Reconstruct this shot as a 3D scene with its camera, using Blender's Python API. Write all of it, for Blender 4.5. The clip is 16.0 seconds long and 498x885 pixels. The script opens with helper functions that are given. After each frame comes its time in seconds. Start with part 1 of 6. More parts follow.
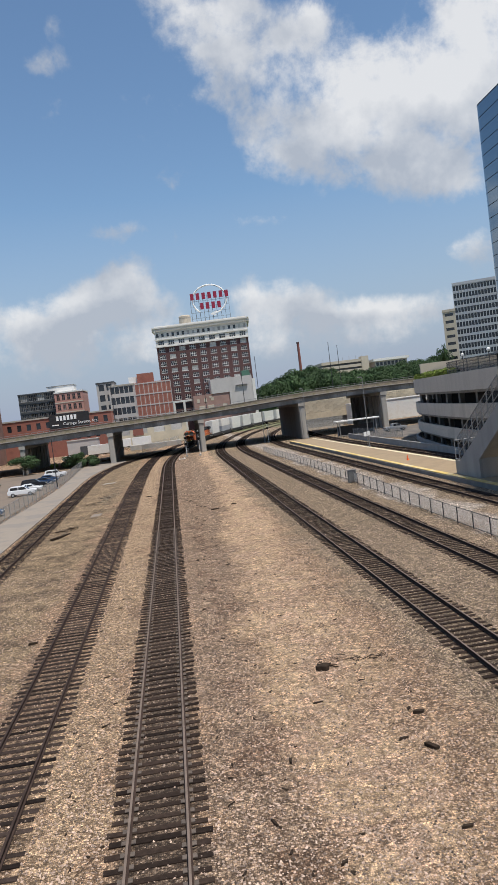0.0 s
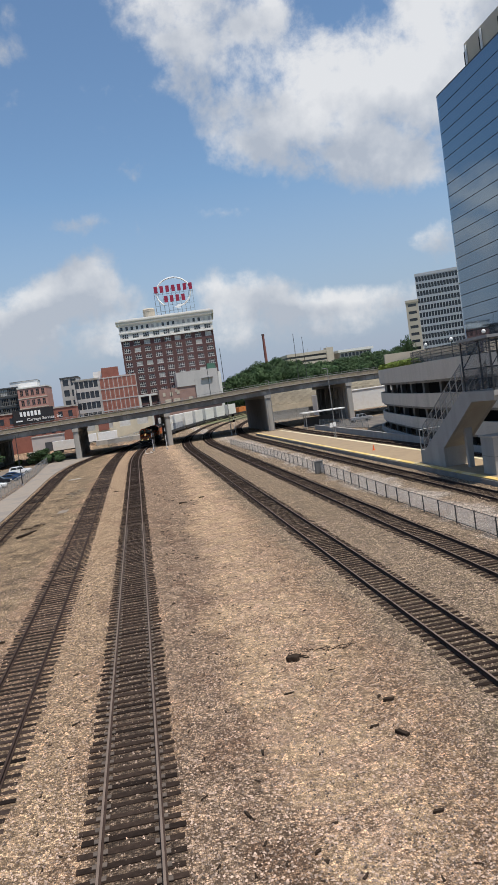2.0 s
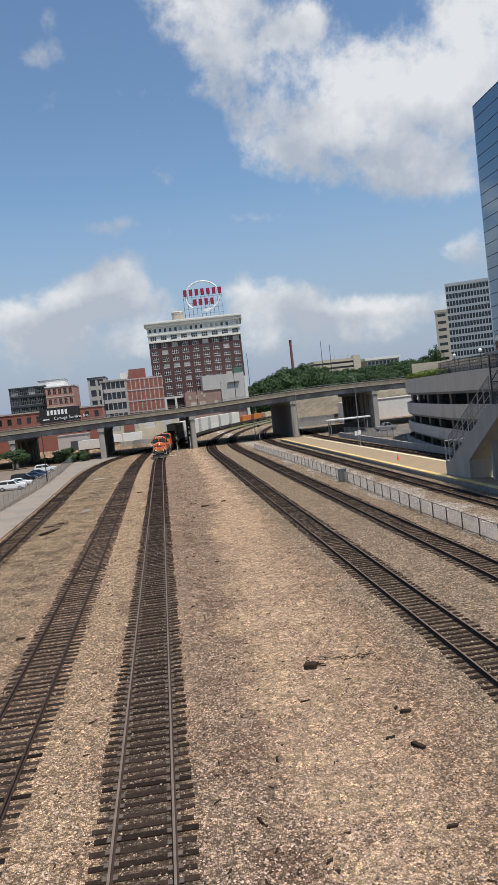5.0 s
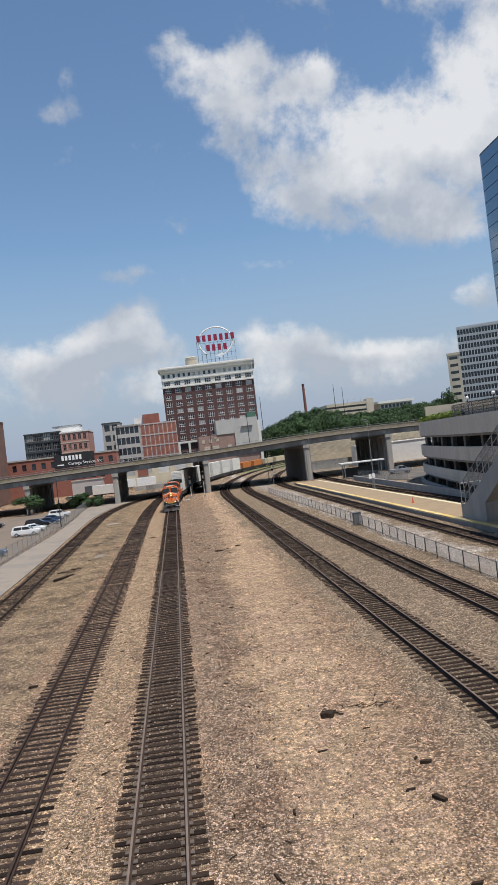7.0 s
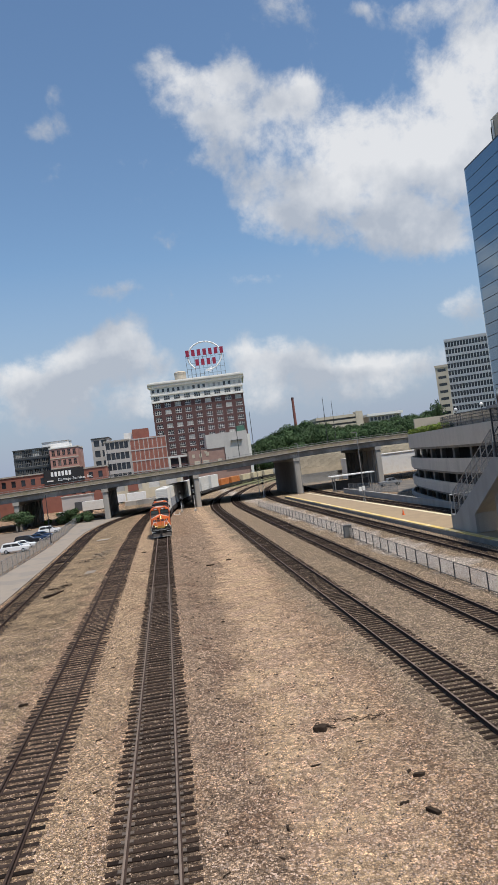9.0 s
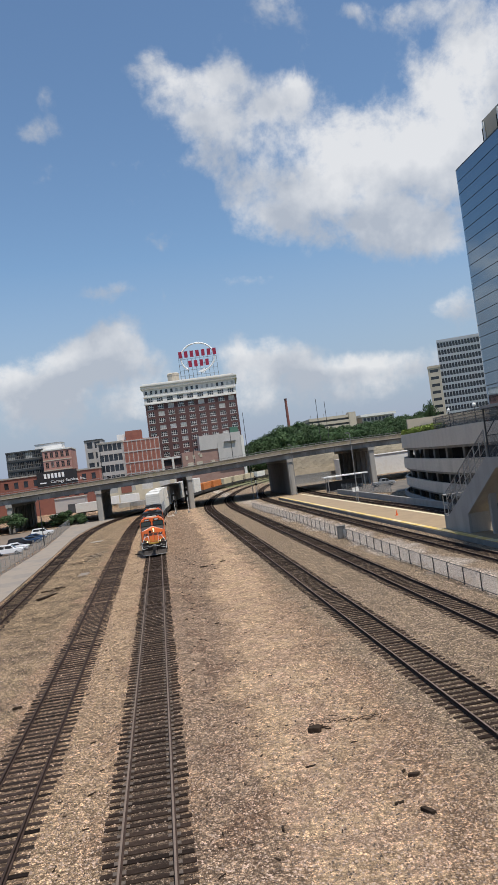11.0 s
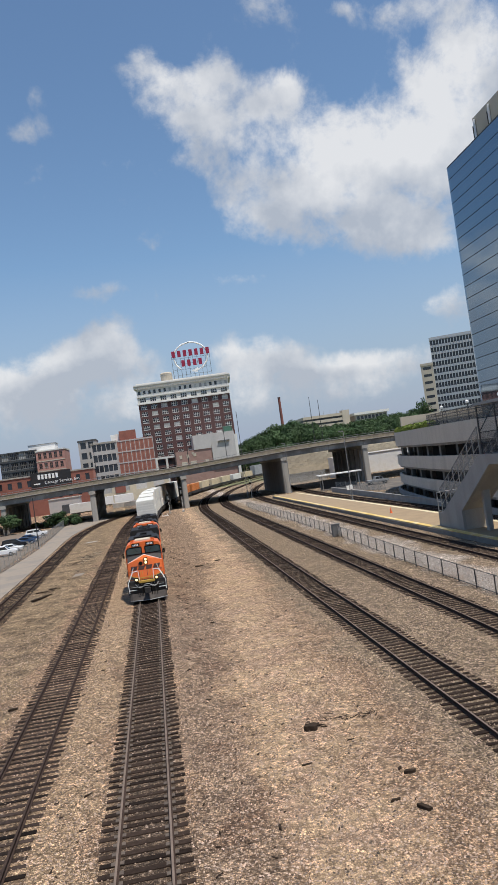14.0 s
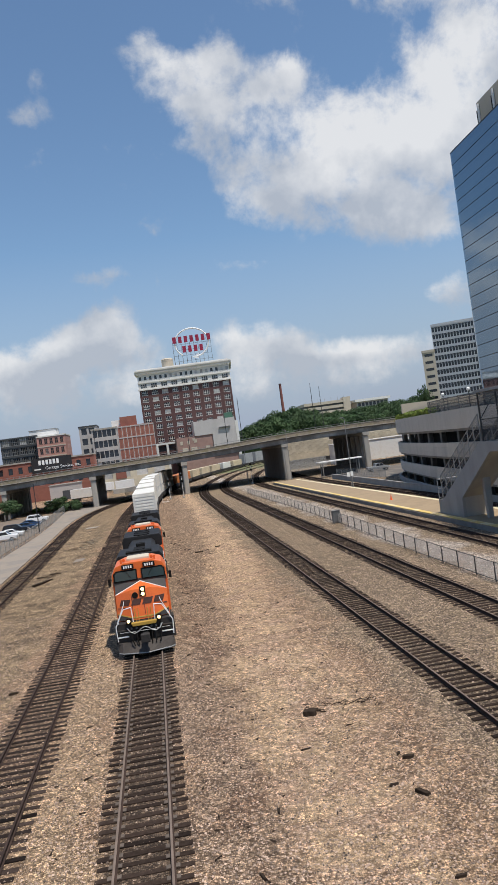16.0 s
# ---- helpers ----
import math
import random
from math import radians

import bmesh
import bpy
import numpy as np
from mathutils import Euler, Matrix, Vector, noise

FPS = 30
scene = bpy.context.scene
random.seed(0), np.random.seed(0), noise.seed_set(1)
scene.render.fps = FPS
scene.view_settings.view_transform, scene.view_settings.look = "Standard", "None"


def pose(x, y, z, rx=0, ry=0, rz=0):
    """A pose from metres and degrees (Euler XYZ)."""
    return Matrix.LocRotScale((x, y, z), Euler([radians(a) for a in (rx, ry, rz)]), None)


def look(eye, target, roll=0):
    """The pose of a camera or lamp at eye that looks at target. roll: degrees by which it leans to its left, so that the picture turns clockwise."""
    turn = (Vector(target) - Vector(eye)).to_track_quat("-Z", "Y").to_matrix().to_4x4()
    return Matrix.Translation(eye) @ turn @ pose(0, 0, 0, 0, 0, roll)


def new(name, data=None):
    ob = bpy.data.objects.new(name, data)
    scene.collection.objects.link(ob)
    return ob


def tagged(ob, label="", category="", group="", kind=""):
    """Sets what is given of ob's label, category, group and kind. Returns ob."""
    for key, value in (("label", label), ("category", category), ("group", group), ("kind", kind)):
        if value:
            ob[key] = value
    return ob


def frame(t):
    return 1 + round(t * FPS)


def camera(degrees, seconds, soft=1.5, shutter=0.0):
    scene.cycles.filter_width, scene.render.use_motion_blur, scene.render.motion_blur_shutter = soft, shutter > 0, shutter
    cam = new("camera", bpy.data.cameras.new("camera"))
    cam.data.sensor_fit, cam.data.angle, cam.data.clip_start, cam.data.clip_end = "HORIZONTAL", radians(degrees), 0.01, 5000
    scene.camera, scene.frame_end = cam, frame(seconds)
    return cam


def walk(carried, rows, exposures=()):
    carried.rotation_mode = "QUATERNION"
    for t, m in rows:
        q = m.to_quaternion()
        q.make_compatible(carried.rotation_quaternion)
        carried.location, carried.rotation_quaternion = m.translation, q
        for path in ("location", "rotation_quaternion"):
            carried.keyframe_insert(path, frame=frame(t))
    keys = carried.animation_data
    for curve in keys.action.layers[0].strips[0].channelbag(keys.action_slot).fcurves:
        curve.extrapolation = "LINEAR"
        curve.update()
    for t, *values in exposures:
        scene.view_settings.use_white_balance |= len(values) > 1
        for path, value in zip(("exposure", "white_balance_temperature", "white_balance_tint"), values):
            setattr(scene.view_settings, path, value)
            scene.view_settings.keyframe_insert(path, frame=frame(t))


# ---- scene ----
# Rail-head level is z = 0; y runs along the straight tracks, x to the right of them.
cam = camera(36.4, 16.0, soft=1.0)
walk(cam, [
    (0, pose(-0.000, 0.000, 10.289, 87.226, 7.124, -6.035)),
    (0.5, pose(0.013, 0.067, 10.278, 87.137, 7.644, -6.917)),
    (1, pose(0.006, 0.060, 10.285, 86.916, 7.950, -7.602)),
    (1.5, pose(0.014, 0.071, 10.303, 86.610, 8.074, -8.155)),
    (2, pose(0.012, 0.080, 10.289, 86.331, 7.976, -8.615)),
    (2.5, pose(0.001, 0.049, 10.313, 86.019, 7.745, -8.934)),
    (3, pose(0.004, 0.039, 10.322, 85.753, 7.363, -8.861)),
    (3.5, pose(-0.001, -0.029, 10.304, 85.716, 6.881, -8.329)),
    (4, pose(-0.007, 0.029, 10.307, 85.878, 6.482, -7.614)),
    (6.5, pose(-0.005, -0.003, 10.315, 89.604, 6.566, -5.937)),
    (7, pose(-0.009, 0.025, 10.311, 90.390, 6.693, -5.657)),
    (7.5, pose(-0.004, -0.029, 10.313, 90.944, 6.903, -5.677)),
    (8, pose(0.004, 0.004, 10.295, 91.250, 7.103, -5.926)),
    (8.5, pose(0.006, -0.001, 10.308, 91.332, 7.210, -6.202)),
    (9, pose(0.004, -0.010, 10.298, 91.347, 7.297, -6.408)),
    (11.5, pose(-0.007, -0.026, 10.303, 91.365, 7.633, -7.012)),
    (12, pose(0.022, -0.010, 10.308, 91.329, 7.743, -7.100)),
    (12.5, pose(0.009, 0.008, 10.293, 91.314, 7.781, -7.186)),
    (13, pose(0.028, 0.010, 10.292, 91.278, 7.875, -7.243)),
    (13.5, pose(0.004, -0.001, 10.304, 91.235, 7.920, -7.308)),
    (14, pose(0.001, -0.030, 10.303, 91.232, 8.054, -7.369)),
    (14.5, pose(0.009, -0.014, 10.305, 91.225, 8.120, -7.431)),
    (15, pose(0.004, -0.027, 10.304, 91.215, 8.137, -7.502)),
    (15.5, pose(0.009, -0.013, 10.305, 91.017, 8.155, -7.556)),
    (16, pose(0.021, 0.035, 10.290, 90.213, 7.825, -7.312)),
])

# ---- world and sun ----
SUN_ELEV, SUN_AZ = 69.5, 142.0   # azimuth from the track direction, towards the right


def direction(az, el):
    a, e = radians(az), radians(el)
    return Vector((math.sin(a) * math.cos(e), math.cos(a) * math.cos(e), math.sin(e)))


def build_world():
    w = bpy.data.worlds.new("sky")
    scene.world = w
    w.use_nodes = True
    nt = w.node_tree
    nt.nodes.clear()
    n, l = nt.nodes.new, nt.links.new

    def math_node(op, a, b=None, c=None, clamp=False):
        m = n("ShaderNodeMath")
        m.operation, m.use_clamp = op, clamp
        for i, v in enumerate((a, b, c)):
            if v is None:
                continue
            if isinstance(v, (int, float)):
                m.inputs[i].default_value = v
            else:
                l(v, m.inputs[i])
        return m.outputs[0]

    sky = n("ShaderNodeTexSky")
    sky.sky_type, sky.sun_disc = "NISHITA", False
    sky.sun_elevation, sky.sun_rotation = radians(SUN_ELEV), radians(SUN_AZ)
    sky.air_density, sky.dust_density, sky.ozone_density = 1.15, 0.5, 2.6
    tc = n("ShaderNodeTexCoord")
    sep = n("ShaderNodeSeparateXYZ")
    l(tc.outputs["Generated"], sep.inputs[0])
    x, y, z = sep.outputs

    def fbm(scale, detail, rough, off, dist=0.0):
        mp = n("ShaderNodeVectorMath")
        mp.operation = "ADD"
        l(tc.outputs["Generated"], mp.inputs[0])
        mp.inputs[1].default_value = off
        t = n("ShaderNodeTexNoise")
        t.inputs["Scale"].default_value, t.inputs["Detail"].default_value = scale, detail
        t.inputs["Roughness"].default_value, t.inputs["Distortion"].default_value = rough, dist
        l(mp.outputs[0], t.inputs["Vector"])
        return t.outputs["Fac"]

    fine = fbm(17.0, 10.0, 0.62, (3.1, 0.4, 0.2), 0.12)
    wide = fbm(4.2, 6.0, 0.55, (1.7, 2.0, 5.2))
    # cumulus banks: (azimuth tangent, elevation tangent, half width, half height, weight)
    ay = math_node("MAXIMUM", y, 0.05)
    tx, tz = math_node("DIVIDE", x, ay), math_node("DIVIDE", z, ay)
    banks = [(0.062, 0.545, 0.030, 0.022, 0.50), (0.100, 0.510, 0.042, 0.024, 0.62), (0.135, 0.470, 0.050, 0.030, 0.74), (0.145, 0.430, 0.034, 0.032, 0.62),
             (0.165, 0.545, 0.026, 0.040, 0.46), (0.200, 0.495, 0.050, 0.022, 0.55), (0.240, 0.485, 0.030, 0.032, 0.62), (0.245, 0.610, 0.030, 0.034, 0.62),
             (0.175, 0.385, 0.050, 0.040, 0.66), (0.200, 0.330, 0.055, 0.034, 0.50), (0.265, 0.400, 0.060, 0.048, 0.85), (0.290, 0.315, 0.075, 0.036, 1.00),
             (0.350, 0.365, 0.080, 0.060, 1.00), (0.420, 0.370, 0.080, 0.070, 1.05), (0.385, 0.285, 0.075, 0.034, 0.70), (0.470, 0.440, 0.070, 0.070, 0.95),
             (0.530, 0.520, 0.060, 0.070, 1.00), (0.600, 0.440, 0.080, 0.120, 0.90), (0.410, 0.590, 0.060, 0.022, 0.56), (0.340, 0.600, 0.024, 0.012, 0.38),
             (-0.102, 0.462, 0.034, 0.016, 0.40), (-0.082, 0.500, 0.016, 0.024, 0.34), (0.143, 0.243, 0.050, 0.011, 0.36), (-0.050, 0.245, 0.045, 0.011, 0.30),
             (-0.044, 0.178, 0.036, 0.022, 0.95), (-0.075, 0.155, 0.055, 0.024, 1.10), (-0.140, 0.135, 0.060, 0.022, 0.95), (-0.015, 0.142, 0.040, 0.020, 0.62),
             (-0.090, 0.105, 0.120, 0.018, 0.60), (0.135, 0.140, 0.042, 0.024, 0.92), (0.190, 0.130, 0.040, 0.022, 0.84), (0.225, 0.105, 0.090, 0.014, 0.66),
             (0.285, 0.108, 0.070, 0.016, 0.70), (0.355, 0.104, 0.080, 0.018, 0.66), (0.445, 0.172, 0.030, 0.024, 0.80), (0.150, 0.078, 0.300, 0.018, 0.55),
             (-0.430, 0.150, 0.140, 0.070, 0.80), (-0.600, 0.240, 0.120, 0.060, 0.60)]
    total = lit = None
    for cx, cz, hw, hh, wt in banks:
        dx = math_node("DIVIDE", math_node("SUBTRACT", tx, cx), hw)
        dz = math_node("DIVIDE", math_node("SUBTRACT", tz, cz), hh)
        r2 = math_node("ADD", math_node("MULTIPLY", dx, dx), math_node("MULTIPLY", dz, dz))
        g = math_node("MULTIPLY", math_node("EXPONENT", math_node("MULTIPLY", r2, -0.8)), wt)
        total = g if total is None else math_node("ADD", total, g)
        up = math_node("MULTIPLY", g, dz)
        lit = up if lit is None else math_node("ADD", lit, up)
    thick = math_node("SUBTRACT", 1.0, math_node("EXPONENT", math_node("MULTIPLY", total, -1.7)))
    ahead = math_node("MULTIPLY", math_node("GREATER_THAN", y, 0.05), math_node("MULTIPLY", thick, 0.84))
    # scattered cumulus everywhere else
    scatter = math_node("MULTIPLY", math_node("SUBTRACT", wide, 0.47), 1.3)
    raw = math_node("ADD", math_node("MAXIMUM", ahead, math_node("MULTIPLY", math_node("LESS_THAN", y, 0.05), scatter)),
                    math_node("ADD", math_node("MULTIPLY", math_node("SUBTRACT", fine, 0.5), 1.55), math_node("MULTIPLY", math_node("SUBTRACT", wide, 0.5), 0.55)))
    dens = n("ShaderNodeMapRange")
    dens.interpolation_type = "SMOOTHSTEP"
    l(raw, dens.inputs[0])
    dens.inputs[1].default_value, dens.inputs[2].default_value = 0.24, 0.76
    shade = n("ShaderNodeValToRGB")
    # sunlit tops over grey undersides
    top = math_node("MULTIPLY", math_node("MINIMUM", math_node("MAXIMUM", lit, -0.5), 0.5), 0.20)
    l(math_node("ADD", fbm(9.0, 6.0, 0.55, (3.1, 0.4, 0.13)), top), shade.inputs[0])
    shade.color_ramp.elements[0].position, shade.color_ramp.elements[0].color = 0.39, (3.85, 4.2, 4.8, 1)
    shade.color_ramp.elements[1].position, shade.color_ramp.elements[1].color = 0.64, (6.9, 6.95, 7.05, 1)
    # haze towards the horizon
    hz = n("ShaderNodeMapRange")
    l(z, hz.inputs[0])
    hz.inputs[1].default_value, hz.inputs[2].default_value, hz.inputs[3].default_value, hz.inputs[4].default_value = 0.02, 0.27, 0.94, 0.0
    haze = n("ShaderNodeMix")
    haze.data_type = "RGBA"
    blue = n("ShaderNodeMix")
    blue.data_type, blue.blend_type = "RGBA", "MULTIPLY"
    blue.inputs["Factor"].default_value = 1.0
    blue.inputs["B"].default_value = (0.90, 0.99, 1.04, 1)
    l(sky.outputs[0], blue.inputs["A"])
    l(hz.outputs[0], haze.inputs["Factor"]), l(blue.outputs["Result"], haze.inputs["A"])
    haze.inputs["B"].default_value = (2.85, 3.35, 4.5, 1)
    mix = n("ShaderNodeMix")
    mix.data_type = "RGBA"
    l(math_node("MULTIPLY", dens.outputs[0], 0.90), mix.inputs["Factor"])
    l(haze.outputs["Result"], mix.inputs["A"]), l(shade.outputs[0], mix.inputs["B"])
    bg = n("ShaderNodeBackground")
    bg.inputs["Strength"].default_value = 0.118
    l(mix.outputs["Result"], bg.inputs["Color"])
    out = n("ShaderNodeOutputWorld")
    l(bg.outputs[0], out.inputs["Surface"])


build_world()
sun_data = bpy.data.lights.new("sun", "SUN")
sun_data.energy, sun_data.angle, sun_data.color = 5.0, radians(0.53), (1.0, 0.94, 0.86)
sun = new("sun", sun_data)
sun.matrix_world = look((0, 0, 300), Vector((0, 0, 300)) - direction(SUN_AZ, SUN_ELEV))
scene.view_settings.exposure = 0.0


# ---- materials ----
def material(name, color, rough=0.7, metal=0.0, vary=0.25, scale=1.5, fine=18.0, bump=0.2, random_amount=0.0, island=0.0, second=None, emit=0.0, spec=0.5, streak=0.0):
    """A surface with wide stains and fine grain, in world-size object space."""
    m = bpy.data.materials.new(name)
    m.use_nodes = True
    nt = m.node_tree
    n, l = nt.nodes.new, nt.links.new
    b = nt.nodes["Principled BSDF"]
    b.inputs["Roughness"].default_value, b.inputs["Metallic"].default_value = rough, metal
    b.inputs["Specular IOR Level"].default_value = spec
    geo = n("ShaderNodeNewGeometry")
    tex = n("ShaderNodeTexCoord")
    t1, t2 = n("ShaderNodeTexNoise"), n("ShaderNodeTexNoise")
    mp = n("ShaderNodeMapping")
    l(tex.outputs["Object"], mp.inputs[0])
    mp.inputs["Scale"].default_value = (1, 1, 1 - streak)
    for t, sc, src in ((t1, scale, mp.outputs[0]), (t2, fine, tex.outputs["Object"])):
        t.inputs["Scale"].default_value, t.inputs["Detail"].default_value = sc, 6
        l(src, t.inputs["Vector"])
    add = n("ShaderNodeMath")
    add.operation = "MULTIPLY_ADD"
    l(t2.outputs["Fac"], add.inputs[0])
    add.inputs[1].default_value = 0.55
    l(t1.outputs["Fac"], add.inputs[2])
    mr = n("ShaderNodeMapRange")
    l(add.outputs[0], mr.inputs[0])
    mr.inputs[1].default_value, mr.inputs[2].default_value = 0.55, 1.0
    mr.inputs[3].default_value, mr.inputs[4].default_value = 1 - vary, 1 + vary
    fac = mr.outputs[0]
    for amount, node, key in ((random_amount, "ShaderNodeObjectInfo", "Random"), (island, "ShaderNodeNewGeometry", "Random Per Island")):
        if amount:
            src = n(node)
            r = n("ShaderNodeMapRange")
            l(src.outputs[key], r.inputs[0])
            r.inputs[3].default_value, r.inputs[4].default_value = 1 - amount, 1 + amount
            mu = n("ShaderNodeMath")
            mu.operation = "MULTIPLY"
            l(fac, mu.inputs[0]), l(r.outputs[0], mu.inputs[1])
            fac = mu.outputs[0]
    base = n("ShaderNodeMix")
    base.data_type = "RGBA"
    base.inputs["A"].default_value = (*color, 1)
    base.inputs["B"].default_value = (*(second or color), 1)
    st = n("ShaderNodeMapRange")
    st.interpolation_type = "SMOOTHSTEP"
    l(t1.outputs["Fac"], st.inputs[0])
    st.inputs[1].default_value, st.inputs[2].default_value = 0.46, 0.62
    l(st.outputs[0], base.inputs["Factor"])
    vm = n("ShaderNodeVectorMath")
    vm.operation = "SCALE"
    l(base.outputs["Result"], vm.inputs[0]), l(fac, vm.inputs["Scale"])
    l(vm.outputs[0], b.inputs["Base Color"])
    if bump:
        bp = n("ShaderNodeBump")
        bp.inputs["Strength"].default_value, bp.inputs["Distance"].default_value = bump, 0.02
        l(t2.outputs["Fac"], bp.inputs["Height"])
        l(bp.outputs[0], b.inputs["Normal"])
    if emit:
        b.inputs["Emission Color"].default_value, b.inputs["Emission Strength"].default_value = (*color, 1), emit
    return m


def gravel_material():
    """Crushed stone: single stones by cells, zones of pinkish, sandy and grey ballast across the yard, trodden dirt patches."""
    m = bpy.data.materials.new("ballast")
    m.use_nodes = True
    nt = m.node_tree
    n, l = nt.nodes.new, nt.links.new
    b = nt.nodes["Principled BSDF"]
    b.inputs["Roughness"].default_value, b.inputs["Specular IOR Level"].default_value = 0.9, 0.25
    tex = n("ShaderNodeTexCoord")
    sep = n("ShaderNodeSeparateXYZ")
    l(tex.outputs["Object"], sep.inputs[0])

    def noise_tex(scale, detail=5.0, rough=0.55):
        t = n("ShaderNodeTexNoise")
        t.inputs["Scale"].default_value, t.inputs["Detail"].default_value, t.inputs["Roughness"].default_value = scale, detail, rough
        l(tex.outputs["Object"], t.inputs["Vector"])
        return t.outputs["Fac"]

    def ranged(src, a, b_, c=0.0, d=1.0):
        r = n("ShaderNodeMapRange")
        r.interpolation_type = "SMOOTHSTEP"
        l(src, r.inputs[0])
        for i, v in enumerate((a, b_, c, d)):
            r.inputs[i + 1].default_value = v
        return r.outputs[0]

    def mixed(f, a, c):
        x = n("ShaderNodeMix")
        x.data_type = "RGBA"
        l(f, x.inputs["Factor"])
        for key, v in (("A", a), ("B", c)):
            if isinstance(v, tuple):
                x.inputs[key].default_value = (*v, 1)
            else:
                l(v, x.inputs[key])
        return x.outputs["Result"]

    def times(a, c, op="MULTIPLY"):
        x = n("ShaderNodeMath")
        x.operation = op
        for i, v in enumerate((a, c)):
            if isinstance(v, (int, float)):
                x.inputs[i].default_value = v
            else:
                l(v, x.inputs[i])
        return x.outputs[0]

    wide, mid = noise_tex(0.22, 5), noise_tex(1.1, 6, 0.6)
    xw = times(sep.outputs[0], times(times(wide, 0.5, "SUBTRACT"), 7.0), "ADD")
    base = mixed(ranged(mid, 0.38, 0.62), (0.335, 0.230, 0.152), (0.455, 0.316, 0.208))
    # sandy, worn service way between the second and the third track
    drift = times(times(ranged(sep.outputs[1], 0.0, 130.0), 3.6), 0.5, "ADD")
    xa = times(xw, drift, "SUBTRACT")
    way = times(times(ranged(xa, 0.9, 2.1), ranged(xa, 3.9, 6.6, 1.0, 0.0)), ranged(mid, 0.28, 0.52, 0.45, 1.0))
    # greyer, dirtier stone along the right shoulder of the main track
    shoulder = times(ranged(xw, -1.2, 0.0), ranged(xa, 0.6, 1.9, 1.0, 0.0))
    base = mixed(times(shoulder, 0.75), base, mixed(ranged(mid, 0.38, 0.62), (0.285, 0.206, 0.147), (0.40, 0.295, 0.211)))
    base = mixed(way, base, mixed(ranged(noise_tex(0.5, 4), 0.42, 0.6), (0.63, 0.455, 0.292), (0.55, 0.384, 0.266)))
    # rusty brown dirt at the foot of the main track
    foot = times(times(ranged(xw, 0.4, 1.2), ranged(xw, 1.8, 2.8, 1.0, 0.0)), ranged(noise_tex(0.35, 5, 0.65), 0.47, 0.60))
    base = mixed(times(foot, 0.65), base, (0.215, 0.132, 0.086))
    # pale, sandy strip along the siding
    strip = times(times(ranged(xw, -6.4, -5.0), ranged(xw, -3.6, -2.6, 1.0, 0.0)), ranged(mid, 0.30, 0.55, 0.4, 0.9))
    base = mixed(strip, base, (0.50, 0.365, 0.238))
    # grey ballast along the right-hand tracks
    base = mixed(ranged(xw, 7.2, 9.4), base, mixed(ranged(mid, 0.4, 0.6), (0.29, 0.222, 0.155), (0.36, 0.277, 0.190)))
    # whitish stone behind the track fence
    base = mixed(times(ranged(xw, 19.6, 20.8), ranged(xw, 23.2, 24.6, 1.0, 0.0)), base, mixed(ranged(mid, 0.4, 0.6), (0.43, 0.38, 0.335), (0.55, 0.49, 0.43)))
    # bare brownish dirt beyond the siding
    dirt = times(ranged(xw, -7.6, -9.0), ranged(xw, -17.0, -15.5))
    base = mixed(dirt, base, mixed(ranged(noise_tex(0.45, 6, 0.65), 0.42, 0.62), (0.40, 0.30, 0.19), (0.22, 0.16, 0.102)))
    # oily, dirty stone between the rails of the tracks, deepened to paint the shade between ties
    oil_shade = None
    for cx, amount in ((-1.62, 0.80), (-6.45, 0.52), (11.0, 0.50), (16.85, 0.50), (26.35, 0.45)):
        d = times(times(sep.outputs[0], cx, "SUBTRACT"), 0.0, "ADD")
        d = times(times(d, d), ranged(mid, 0.3, 0.7, 0.8, 1.3))
        o = times(ranged(d, 0.7, 2.1, 1.0, 0.0), amount)
        oil_shade = o if oil_shade is None else times(oil_shade, o, "MAXIMUM")
    oil_shade = times(oil_shade, ranged(sep.outputs[1], 150.0, 175.0, 1.0, 0.0))
    base = mixed(oil_shade, base, (0.085, 0.066, 0.052))
    vo = n("ShaderNodeTexVoronoi")
    vo.inputs["Scale"].default_value = 19.0
    vo.distance = "MANHATTAN"
    l(tex.outputs["Object"], vo.inputs["Vector"])
    stone = n("ShaderNodeSeparateColor")
    l(vo.outputs["Color"], stone.inputs[0])
    tint = mixed(times(stone.outputs[0], 2.2, "POWER"), (0.34, 0.29, 0.255), (2.45, 2.38, 2.25))
    small = n("ShaderNodeTexVoronoi")
    small.inputs["Scale"].default_value = 43.0
    l(tex.outputs["Object"], small.inputs["Vector"])
    grit = n("ShaderNodeSeparateColor")
    l(small.outputs["Color"], grit.inputs[0])
    fine_tint = mixed(grit.outputs[1], (0.50, 0.46, 0.43), (1.5, 1.48, 1.45))
    sandy = times(ranged(mid, 0.34, 0.60), times(way, 0.6))
    tint = mixed(times(sandy, 0.15, "ADD"), tint, fine_tint)
    # larger stones and clods that still read far off
    clod = n("ShaderNodeTexVoronoi")
    clod.inputs["Scale"].default_value = 6.5
    l(tex.outputs["Object"], clod.inputs["Vector"])
    lump = n("ShaderNodeSeparateColor")
    l(clod.outputs["Color"], lump.inputs[0])
    patchy = times(ranged(times(lump.outputs[2], 2.0, "POWER"), 0.0, 1.0, 0.72, 1.40), ranged(noise_tex(2.6, 6, 0.7), 0.34, 0.62, 0.80, 1.13))
    # Cells darken towards their edges, painting the shade between stones.
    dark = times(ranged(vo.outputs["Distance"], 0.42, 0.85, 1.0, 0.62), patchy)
    mul = n("ShaderNodeMix")
    mul.data_type, mul.blend_type = "RGBA", "MULTIPLY"
    mul.inputs["Factor"].default_value = 1.0
    l(base, mul.inputs["A"]), l(tint, mul.inputs["B"])
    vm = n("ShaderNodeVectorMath")
